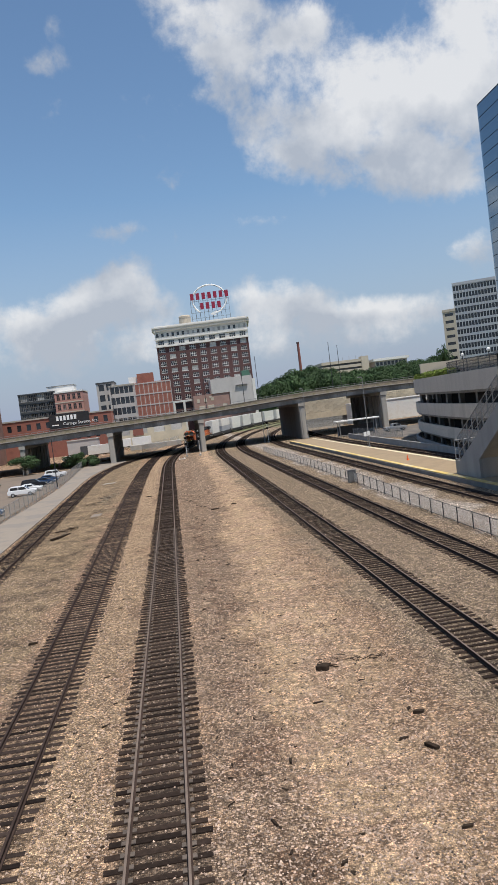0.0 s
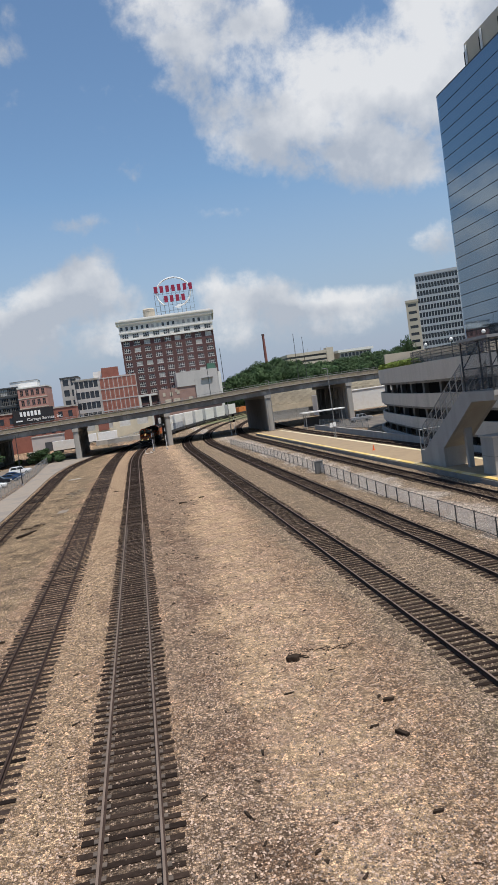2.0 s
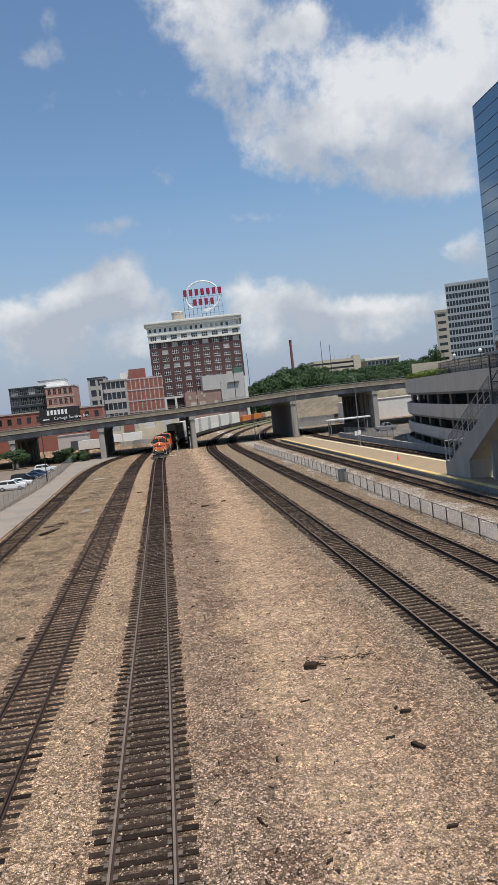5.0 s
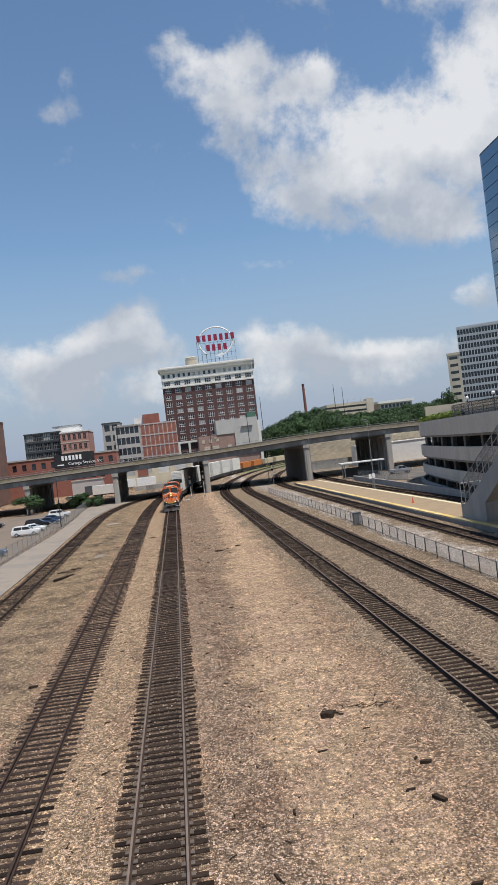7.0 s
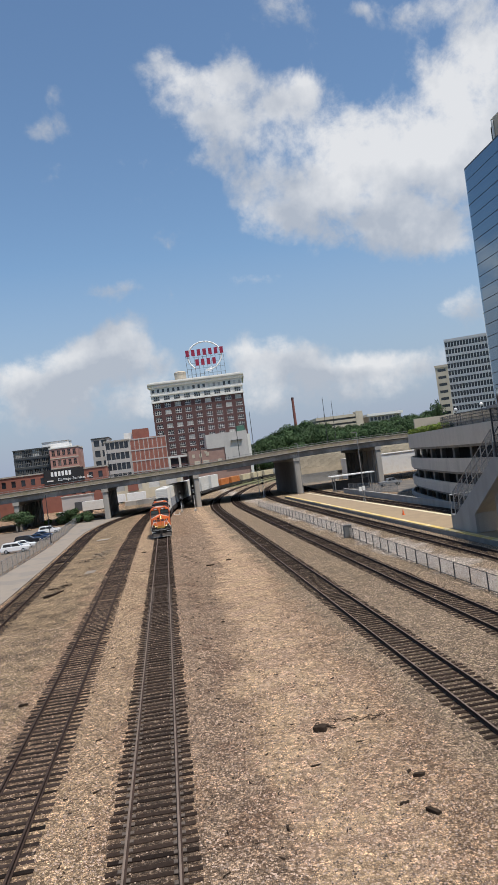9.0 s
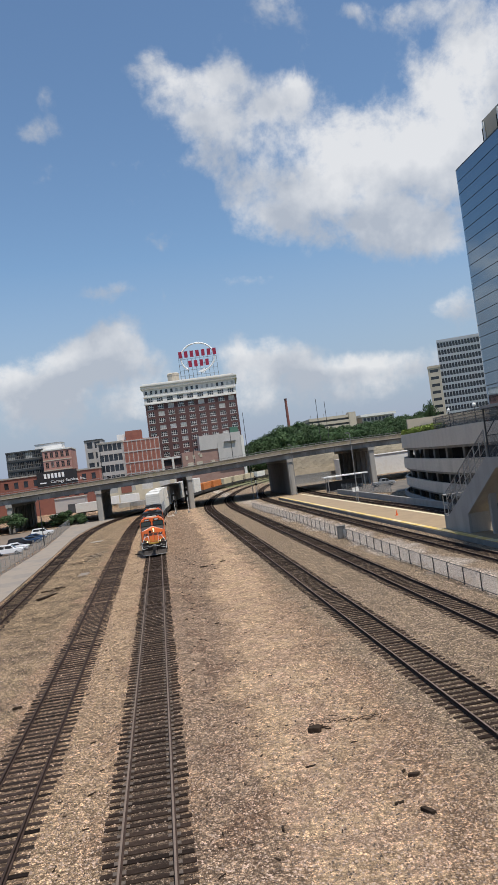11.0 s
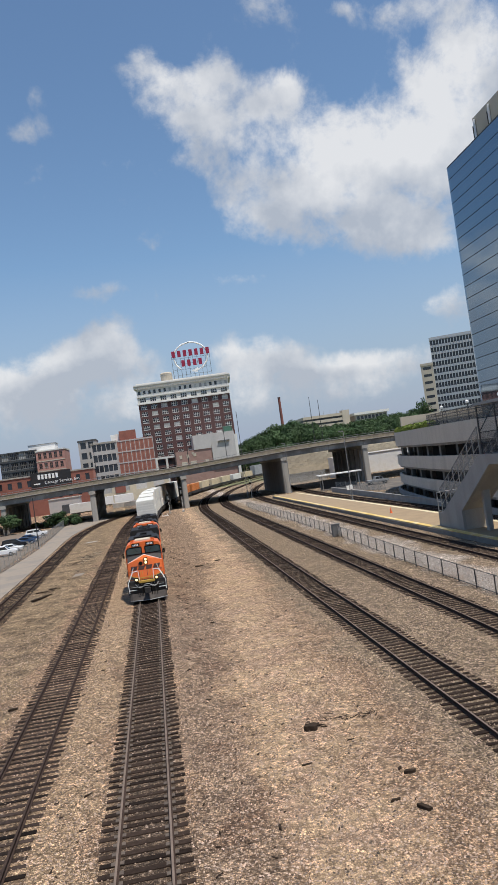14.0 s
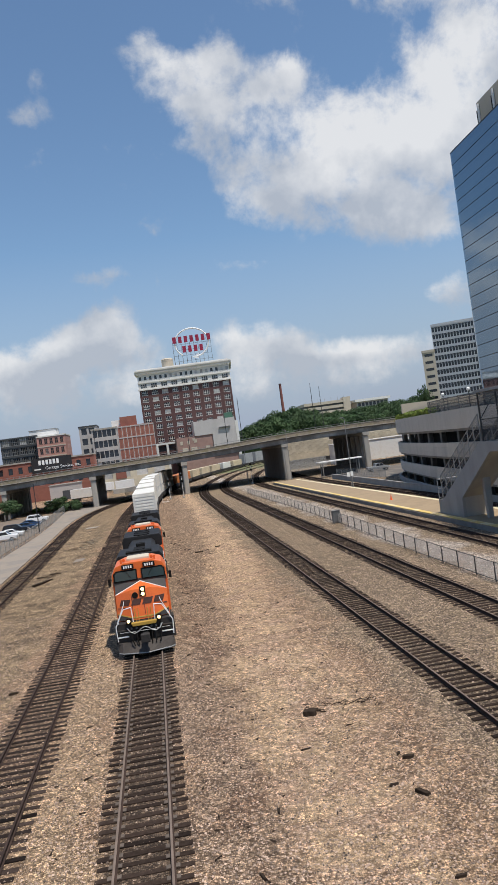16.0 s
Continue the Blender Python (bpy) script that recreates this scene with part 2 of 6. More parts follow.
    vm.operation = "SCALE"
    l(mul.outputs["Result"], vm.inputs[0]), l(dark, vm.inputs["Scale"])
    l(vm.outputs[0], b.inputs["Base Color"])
    bp = n("ShaderNodeBump")
    bp.inputs["Strength"].default_value, bp.inputs["Distance"].default_value = 0.9, 0.05
    l(times(vo.outputs["Distance"], -1.0), bp.inputs["Height"])
    l(bp.outputs[0], b.inputs["Normal"])
    return m


def mesh_material(name, color, cover):
    """Woven wire: diamond pattern of wires with see-through gaps."""
    m = bpy.data.materials.new(name)
    m.use_nodes = True
    nt = m.node_tree
    n, l = nt.nodes.new, nt.links.new
    b = nt.nodes["Principled BSDF"]
    b.inputs["Base Color"].default_value, b.inputs["Roughness"].default_value, b.inputs["Metallic"].default_value = (*color, 1), 0.6, 0.0
    tex = n("ShaderNodeTexCoord")
    mp = n("ShaderNodeMapping")
    mp.inputs["Rotation"].default_value = (radians(45), 0, 0)
    l(tex.outputs["Object"], mp.inputs[0])
    ck = n("ShaderNodeTexChecker")
    ck.inputs["Scale"].default_value = 22
    l(mp.outputs[0], ck.inputs["Vector"])
    mr = n("ShaderNodeMapRange")
    l(ck.outputs["Fac"], mr.inputs[0])
    mr.inputs[3].default_value, mr.inputs[4].default_value = max(0, cover - 0.2), min(1, cover + 0.2)
    tr, mx = n("ShaderNodeBsdfTransparent"), n("ShaderNodeMixShader")
    l(mr.outputs[0], mx.inputs[0]), l(tr.outputs[0], mx.inputs[1]), l(b.outputs[0], mx.inputs[2])
    l(mx.outputs[0], nt.nodes["Material Output"].inputs["Surface"])
    return m


def glass_material(name, color, rough=0.05, metal=0.0, spec=0.8, wave=0.0):
    m = bpy.data.materials.new(name)
    m.use_nodes = True
    nt = m.node_tree
    b = nt.nodes["Principled BSDF"]
    b.inputs["Base Color"].default_value, b.inputs["Roughness"].default_value = (*color, 1), rough
    b.inputs["Metallic"].default_value, b.inputs["Specular IOR Level"].default_value = metal, spec
    if wave:
        t, bp, tc = nt.nodes.new("ShaderNodeTexNoise"), nt.nodes.new("ShaderNodeBump"), nt.nodes.new("ShaderNodeTexCoord")
        t.inputs["Scale"].default_value = 0.35
        bp.inputs["Strength"].default_value, bp.inputs["Distance"].default_value = wave, 0.05
        nt.links.new(tc.outputs["Object"], t.inputs["Vector"])
        nt.links.new(t.outputs["Fac"], bp.inputs["Height"]), nt.links.new(bp.outputs[0], b.inputs["Normal"])
    return m


BALLAST = gravel_material()
RAIL = material("rusty_rail", (0.046, 0.030, 0.024), 0.85, 0.0, 0.3, 3, 40, spec=0.15)
RAIL_TOP = material("worn_rail_top", (0.165, 0.125, 0.100), 0.8, 0.0, 0.2, 2, 40, 0.05, spec=0.2)
TIE = material("creosoted_timber", (0.030, 0.020, 0.015), 0.95, 0, 0.35, 6, 40, 0.5, random_amount=0.45, spec=0.12)
TIE_FAR = material("creosoted_timber_far", (0.030, 0.020, 0.015), 0.95, 0, 0.35, 6, 40, 0.5, island=0.45, spec=0.12)
TIE_OLD = material("weathered_timber", (0.030, 0.021, 0.017), 0.95, 0, 0.5, 5, 40, 0.5, random_amount=0.75, spec=0.12)
TIE_OLD_FAR = material("weathered_timber_far", (0.030, 0.021, 0.017), 0.95, 0, 0.5, 5, 40, 0.5, island=0.75, spec=0.12)
STONES = material("loose_stones", (0.365, 0.268, 0.203), 0.9, 0, 0.2, 0.5, 30, 0.3, island=0.85)
CONCRETE = material("weathered_concrete", (0.38, 0.352, 0.305), 0.85, 0, 0.22, 0.35, 14, 0.25, second=(0.28, 0.265, 0.24), streak=0.8)
# Stains, plus painted shade for the garage decks and under the overpass.
CONCRETE_DARK = material("stained_shaded_concrete", (0.21, 0.20, 0.185), 0.88, 0, 0.3, 0.3, 12, 0.3, second=(0.14, 0.13, 0.12), streak=0.8)
GARAGE_CONCRETE = material("ribbed_garage_concrete", (0.53, 0.49, 0.43), 0.9, 0, 0.26, 0.3, 12, 0.3, second=(0.42, 0.39, 0.34), streak=0.7)
CONCRETE_GREY = material("painted_grey_concrete", (0.29, 0.28, 0.262), 0.75, 0, 0.15, 0.6, 14, 0.15, streak=0.7)
STRIP = material("pale_access_road", (0.27, 0.225, 0.178), 0.9, 0, 0.2, 0.25, 9, 0.2, second=(0.19, 0.165, 0.14))
STEEL_DARK = material("weathered_girder_steel", (0.15, 0.15, 0.145), 0.6, 0.2, 0.3, 0.5, 10, 0.15, second=(0.10, 0.085, 0.07))
STEEL_GREY = material("grey_painted_steel", (0.25, 0.25, 0.245), 0.5, 0.2, 0.12, 1, 12, 0.05)
PARAPET = material("weedy_parapet", (0.28, 0.235, 0.175), 0.9, 0, 0.4, 0.7, 6, 0.4, second=(0.17, 0.145, 0.09))
GIRDER = material("pale_girder_paint", (0.235, 0.222, 0.20), 0.7, 0, 0.28, 0.4, 10, 0.1, second=(0.30, 0.286, 0.26), streak=0.6)
PLATFORM = material("tan_platform_paving", (0.32, 0.235, 0.142), 0.85, 0, 0.2, 0.3, 10, 0.1, second=(0.25, 0.182, 0.112))
YELLOW = material("yellow_tactile_edge", (0.66, 0.46, 0.14), 0.7, 0, 0.2, 0.5, 10, 0.2, second=(0.62, 0.50, 0.28))
CREAM = material("cream_edge_paint", (0.66, 0.58, 0.38), 0.7, 0, 0.15, 0.8, 10, 0.1)
ASPHALT = material("old_asphalt", (0.11, 0.098, 0.083), 0.9, 0, 0.2, 0.3, 12, 0.2, second=(0.15, 0.125, 0.10))
LOT = material("dusty_lot_surface", (0.19, 0.145, 0.105), 0.9, 0, 0.2, 0.2, 10, 0.2, second=(0.14, 0.108, 0.08))
BRICK = material("red_brick", (0.27, 0.105, 0.075), 0.85, 0, 0.25, 0.4, 9, 0.3, second=(0.22, 0.085, 0.06))
BRICK_PINK = material("pale_red_brick", (0.46, 0.245, 0.205), 0.85, 0, 0.18, 0.4, 9, 0.3, second=(0.37, 0.19, 0.155))
BRICK_WARM = material("warm_red_brick", (0.34, 0.142, 0.102), 0.85, 0, 0.25, 0.4, 9, 0.3, second=(0.28, 0.115, 0.085))
BRICK_DARK = material("dark_maroon_brick", (0.108, 0.053, 0.049), 0.85, 0, 0.22, 0.35, 6, 0.3, second=(0.084, 0.040, 0.038))
CHIMNEY = material("dark_red_chimney_brick", (0.20, 0.075, 0.062), 0.9, 0, 0.2, 0.5, 9, 0.2)
BRICK_BROWN = material("brown_brick", (0.17, 0.095, 0.07), 0.85, 0, 0.2, 0.35, 6, 0.3)
TERRACOTTA = material("white_glazed_terracotta", (0.70, 0.68, 0.63), 0.6, 0, 0.16, 0.3, 5, 0.2, second=(0.61, 0.59, 0.54), streak=0.5)
GREY_WALL = material("grey_painted_masonry", (0.45, 0.415, 0.385), 0.85, 0, 0.14, 0.2, 5, 0.2, second=(0.38, 0.36, 0.34))
ANNEX_WALL = material("light_grey_render", (0.50, 0.475, 0.45), 0.85, 0, 0.16, 0.15, 5, 0.2, second=(0.42, 0.40, 0.385), streak=0.6)
PALE_BRICK = material("faded_pinkish_brick", (0.34, 0.215, 0.18), 0.88, 0, 0.2, 0.3, 7, 0.3, second=(0.27, 0.165, 0.135))
GREY_DARK_WALL = material("dark_grey_cladding", (0.055, 0.058, 0.062), 0.6, 0, 0.2, 0.3, 5, 0.1)
CREAM_WALL = material("cream_stucco", (0.56, 0.50, 0.37), 0.85, 0, 0.14, 0.25, 6, 0.15)
BEIGE = material("beige_precast", (0.50, 0.44, 0.35), 0.85, 0, 0.1, 0.2, 6, 0.15)
WHITE_METAL = material("white_painted_metal", (0.74, 0.73, 0.70), 0.5, 0.0, 0.1, 0.6, 8, 0.05, second=(0.66, 0.64, 0.60))
OFFICE_WALL = material("pale_grey_panels", (0.46, 0.475, 0.50), 0.6, 0, 0.10, 0.2, 4, 0.05, second=(0.42, 0.435, 0.46))
WINDOW = glass_material("dark_window_glass", (0.022, 0.027, 0.033), 0.08)
BLIND = material("window_blind", (0.45, 0.44, 0.41), 0.6, 0, 0.2, 0.6, 6, 0.05, random_amount=0.3)
BLUE_GLASS = glass_material("blue_mirror_glass", (0.22, 0.275, 0.325), 0.03, 0.92, 0.8, 0.05)
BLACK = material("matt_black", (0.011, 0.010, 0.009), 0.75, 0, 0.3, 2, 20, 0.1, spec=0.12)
BLACK_METAL = material("black_painted_metal", (0.03, 0.031, 0.033), 0.5, 0.3, 0.2, 2, 20, 0.05)
WHITE = material("white_paint", (0.80, 0.80, 0.78), 0.45, 0, 0.06, 1, 10, 0.02)
RED_SIGN = material("red_sign_enamel", (0.30, 0.018, 0.05), 0.45, 0, 0.1, 1, 10, 0.02)
SIGN_BLACK = material("black_sign_board", (0.016, 0.016, 0.018), 0.7, 0, 0.3, 0.4, 8, 0.05)
ORANGE = material("orange_locomotive_paint", (0.66, 0.135, 0.022), 0.42, 0, 0.10, 0.9, 14, 0.03, second=(0.60, 0.12, 0.025))
YELLOW_PAINT = material("yellow_stripe_paint", (0.42, 0.26, 0.045), 0.45, 0, 0.1, 1, 14, 0.03)
GRIME = material("grimy_underframe", (0.024, 0.021, 0.019), 0.85, 0.0, 0.35, 1.5, 16, 0.2)
PLOW = material("dusty_steel_plow", (0.046, 0.037, 0.031), 0.8, 0.0, 0.3, 1.5, 16, 0.1)
ROOF_DARK = material("sooty_roof", (0.019, 0.018, 0.018), 0.6, 0.0, 0.3, 1.0, 10, 0.1, spec=0.25)
BOX_WHITE = material("white_container_paint", (0.72, 0.70, 0.64), 0.5, 0, 0.12, 0.5, 10, 0.05, second=(0.64, 0.62, 0.56), random_amount=0.08)
BOX_GREY = material("grey_container_paint", (0.34, 0.35, 0.36), 0.5, 0, 0.14, 0.5, 10, 0.05)
BOX_ORANGE = material("orange_container_paint", (0.56, 0.19, 0.05), 0.5, 0, 0.14, 0.5, 10, 0.05)
BOX_TAN = material("tan_container_paint", (0.60, 0.50, 0.34), 0.5, 0, 0.14, 0.5, 10, 0.05)
LAMP = material("headlight_glow", (1.0, 0.68, 0.30), 0.3, 0, 0, 1, 1, 0, emit=2.6)
TAIL_RED = material("red_lens", (0.35, 0.02, 0.02), 0.3)
CONE = material("orange_plastic", (0.75, 0.14, 0.04), 0.5)
LEAF = material("tree_leaves", (0.055, 0.092, 0.038), 0.8, 0, 0.3, 0.25, 3, 0, second=(0.036, 0.066, 0.028), island=0.4, random_amount=0.25, spec=0.2)
SHRUB = material("bright_shrub_leaves", (0.19, 0.25, 0.055), 0.8, 0, 0.3, 0.5, 3, 0, second=(0.10, 0.15, 0.035), island=0.4, spec=0.2)
BARK = material("grey_bark", (0.12, 0.09, 0.065), 0.9, 0, 0.3, 2, 12, 0.4)
GRASS = material("rough_grass", (0.11, 0.125, 0.05), 0.95, 0, 0.3, 0.1, 2, 0.3, second=(0.16, 0.14, 0.075))
CAR_WHITE = material("white_car_paint", (0.76, 0.76, 0.76), 0.25, 0, 0.02, 1, 10, 0)
CAR_BLACK = material("black_car_paint", (0.015, 0.016, 0.02), 0.25, 0, 0.02, 1, 10, 0)
CAR_BLUE = material("blue_car_paint", (0.04, 0.075, 0.15), 0.25, 0.2, 0.02, 1, 10, 0)
CAR_SILVER = material("silver_car_paint", (0.42, 0.43, 0.44), 0.3, 0.5, 0.02, 1, 10, 0)
RUBBER = material("tyre_rubber", (0.02, 0.02, 0.02), 0.85)
STUMP = material("dark_rotten_wood", (0.040, 0.028, 0.020), 0.95, 0, 0.4, 5, 30, 0.6, spec=0.1)
STONE_WALL = material("tan_retaining_block", (0.46, 0.39, 0.28), 0.9, 0, 0.15, 0.8, 8, 0.3, random_amount=0.12, island=0.12)
FENCE_MESH = mesh_material("galvanised_wire_mesh", (0.95, 0.88, 0.76), 0.34)
FENCE_THIN = mesh_material("thin_wire_mesh", (0.30, 0.32, 0.31), 0.30)
CAGE_MESH = mesh_material("dark_cage_mesh", (0.06, 0.063, 0.07), 0.36)
PIER_MESH = mesh_material("pale_wire_mesh", (0.55, 0.56, 0.56), 0.5)
GREEN_ROOF = material("green_metal", (0.07, 0.16, 0.11), 0.5, 0.2, 0.1, 1, 10, 0.02)


# ---- building kit ----
class Kit:
    """Collects closed shapes of one part, then becomes one mesh."""

    def __init__(self):
        self.v, self.f = [], []

    def add(self, verts, faces):
        k = len(self.v)
        self.v += [tuple(p) for p in verts]
        self.f += [tuple(i + k for i in f) for f in faces]
        return self

    def box(self, x0, x1, y0, y1, z0, z1):
        return self.add([(x0, y0, z0), (x1, y0, z0), (x1, y1, z0), (x0, y1, z0), (x0, y0, z1), (x1, y0, z1), (x1, y1, z1), (x0, y1, z1)],
                        [(3, 2, 1, 0), (4, 5, 6, 7), (0, 1, 5, 4), (1, 2, 6, 5), (2, 3, 7, 6), (3, 0, 4, 7)])

    def prism(self, outline, axis, a, b):
        """An outline in the two other axes (counter-clockwise from the axis' tip or not), pushed from a to b along axis."""
        n = len(outline)
        put = {"x": lambda p, c: (c, p[0], p[1]), "y": lambda p, c: (p[0], c, p[1]), "z": lambda p, c: (p[0], p[1], c)}[axis]
        vs = [put(p, a) for p in outline] + [put(p, b) for p in outline]
        fs = [tuple(range(n - 1, -1, -1)), tuple(range(n, 2 * n))] + [(i, (i + 1) % n, n + (i + 1) % n, n + i) for i in range(n)]
        return self.add(vs, fs)

    def rod(self, p, q, r, sides=6, r2=None):
        p, q = Vector(p), Vector(q)
        d = (q - p).normalized()
        a = d.orthogonal().normalized()
        b = d.cross(a)
        r2 = r if r2 is None else r2
        ring = [(math.cos(2 * math.pi * i / sides), math.sin(2 * math.pi * i / sides)) for i in range(sides)]
        vs = [p + (a * c + b * s) * r for c, s in ring] + [q + (a * c + b * s) * r2 for c, s in ring]
        fs = [tuple(range(sides - 1, -1, -1)), tuple(range(sides, 2 * sides))] + [(i, (i + 1) % sides, sides + (i + 1) % sides, sides + i) for i in range(sides)]
        return self.add(vs, fs)

    def path(self, points, r, sides=6):
        for p, q in zip(points, points[1:]):
            self.rod(p, q, r, sides)
        return self

    def ball(self, c, r, seg=10, rings=6, squash=1.0):
        vs, fs = [], []
        for j in range(rings + 1):
            a = math.pi * j / rings
            for i in range(seg):
                b = 2 * math.pi * i / seg
                vs.append((c[0] + r * math.sin(a) * math.cos(b), c[1] + r * math.sin(a) * math.sin(b), c[2] + r * squash * math.cos(a)))
        for j in range(rings):
            for i in range(seg):
                fs.append((j * seg + i, (j + 1) * seg + i, (j + 1) * seg + (i + 1) % seg, j * seg + (i + 1) % seg))
        return self.add(vs, fs)

    def sweep(self, section, stations):
        """A closed section [(side, up)] carried along stations [(x, y, z, yaw in radians)]; yaw 0 runs along y."""
        n = len(section)
        vs, fs = [], []
        for x, y, z, a in stations:
            ca, sa = math.cos(a), math.sin(a)
            vs += [(x + s * ca, y - s * sa, z + u) for s, u in section]
        for j in range(len(stations) - 1):
            for i in range(n):
                fs.append((j * n + i, j * n + (i + 1) % n, (j + 1) * n + (i + 1) % n, (j + 1) * n + i))
        fs += [tuple(range(n - 1, -1, -1)), tuple(range((len(stations) - 1) * n, len(stations) * n))]
        return self.add(vs, fs)

    def mesh(self, name, mat, bevel=0.0, smooth=False):
        me = bpy.data.meshes.new(name)
        me.from_pydata(self.v, [], self.f)
        bm = bmesh.new()
        bm.from_mesh(me)
        bmesh.ops.recalc_face_normals(bm, faces=bm.faces)
        if bevel:
            bmesh.ops.bevel(bm, geom=[e for e in bm.edges if e.calc_face_angle(0) > 0.5], offset=bevel, segments=2, affect="EDGES", profile=0.6, clamp_overlap=True)
        for f in bm.faces:
            f.smooth = smooth
        bm.to_mesh(me)
        bm.free()
        me.materials.append(mat)
        return me


def part(name, kit, mat, parent, label="", bevel=0.0, smooth=False, at=None):
    ob = new(name, kit.mesh(name, mat, bevel, smooth) if isinstance(kit, Kit) else kit)
    ob.parent = parent
    if at is not None:
        ob.matrix_basis = at
    if label:
        tagged(ob, label)
    return ob


def thing(name, label, category, m=None, group="", kind=""):
    ob = new(name)
    ob.empty_display_size = 0.3
    if m is not None:
        ob.matrix_basis = m
    return tagged(ob, label, category, group, kind)


def solid(name, kit, mat, label, category, m=None, group="", kind="", bevel=0.0, smooth=False):
    ob = new(name, kit.mesh(name, mat, bevel, smooth))
    if m is not None:
        ob.matrix_basis = m
    return tagged(ob, label, category, group, kind)


# ---- ground ----
def smooth01(t):
    t = max(0.0, min(1.0, t))
    return t * t * (3 - 2 * t)


def hill(x, y):
    return 19.0 * smooth01((y - 425) / 130) * smooth01((x - 40) / 60)


def build_ground():
    xs = sorted({-4500, -2500, -1200, -700, -400, *range(-250, 420, 14), 500, 700, 1200, 2500, 4500})
    ys = sorted({-4500, -2000, -700, -300, -120, -60, *range(-30, 200, 20), *range(200, 720, 14), 900, 1500, 2500, 4700})
    me = bpy.data.meshes.new("ground")
    vs = [(x, y, -0.21 + hill(x, y)) for y in ys for x in xs]
    n = len(xs)
    fs = [(j * n + i, j * n + i + 1, (j + 1) * n + i + 1, (j + 1) * n + i) for j in range(len(ys) - 1) for i in range(n - 1)]
    me.from_pydata(vs, [], fs)
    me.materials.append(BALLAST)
    me.materials.append(GRASS)
    for p in me.polygons:
        c = p.center
        p.material_index = 1 if (c.y > 330 or abs(c.x) > 130 or c.y < -60) else 0
        p.use_smooth = True
    tagged(new("ground", me), "gravel rail yard ground in pinkish and grey crushed stone", "ground", kind="structure")


build_ground()
ROAD_LEFT = [(-22.0, 20), (-22.0, 70), (-21.6, 96), (-21.1, 120), (-21.0, 135), (-21.8, 160), (-22.9, 185), (-23.2, 200), (-22.0, 214)]
ROAD_RIGHT = [(-14.0, 212), (-12.6, 200), (-14.6, 190), (-16.6, 175), (-17.6, 158), (-17.7, 145), (-17.2, 120), (-16.8, 96), (-16.6, 75), (-16.5, 50), (-16.4, 20)]
solid("access_road", Kit().prism(ROAD_LEFT + ROAD_RIGHT, "z", -0.7, -0.105), STRIP, "pale worn concrete access road beside the yard", "road", kind="structure")
solid("parking_lot", Kit().box(-120, -22.3, 20, 197, -0.6, -0.12), LOT, "tan-grey worn asphalt parking lot", "parking lot", kind="structure")


# ---- tracks ----
class Line:
    """Centre line of a track: straight, then an arc to the right."""

    def __init__(self, x, start, radius):
        self.x, self.start, self.radius = x, start, radius

    def at(self, s):
        if s <= self.start:
            return self.x, s, 0.0
        a = (s - self.start) / self.radius
        return self.x + self.radius * (1 - math.cos(a)), self.start + self.radius * math.sin(a), a


class BentLine:
    """Centre line that swings through plan points, evened out over twenty metres."""

    def __init__(self, points):
        self.x = points[0][0]
        self.px, self.py = [p[0] for p in points], [p[1] for p in points]

    def side(self, y):
        return sum(float(np.interp(y + d, self.py, self.px)) for d in range(-10, 11, 2)) / 11

    def at(self, s):
        return self.side(s), s, math.atan2(self.side(s + 1) - self.side(s - 1), 2.0)


MAIN = Line(-1.62, 150, 600)
SIDING = BentLine([(-6.3, -20), (-6.3, 50), (-6.5, 85), (-6.65, 115), (-6.6, 145), (-6.1, 171), (-5.0, 199), (-2.0, 235), (3.0, 270), (9.0, 300)])
OUTER = BentLine([(-14.6, 10), (-14.8, 60), (-14.95, 80), (-15.15, 96), (-15.5, 120), (-16.0, 145), (-15.85, 158), (-14.9, 175), (-12.9, 190), (-10.7, 200), (-7.2, 213), (-0.8, 233), (6.0, 250)])
THIRD = Line(11.0, 165, 575)
FOURTH = Line(16.85, 170, 500)
FIFTH = Line(26.35, 172, 480)
SIXTH = Line(38.2, 150, 900)
RAIL_SECTION = [(-0.07, -0.17), (0.07, -0.17), (0.07, -0.15), (0.012, -0.135), (0.012, -0.05), (0.036, -0.04), (0.036, -0.006), (-0.036, -0.006), (-0.036, -0.04), (-0.012, -0.05), (-0.012, -0.135), (-0.07, -0.15)]
TIE_W = 0.112
TIE_MESH = {}


def tie_mesh(mat, lift):
    key = mat.name
    if key not in TIE_MESH:
        TIE_MESH[key] = Kit().box(-1.30, 1.30, -TIE_W, TIE_W, -0.34, -0.170 + lift).mesh("tie", mat, 0.015)
    return TIE_MESH[key]


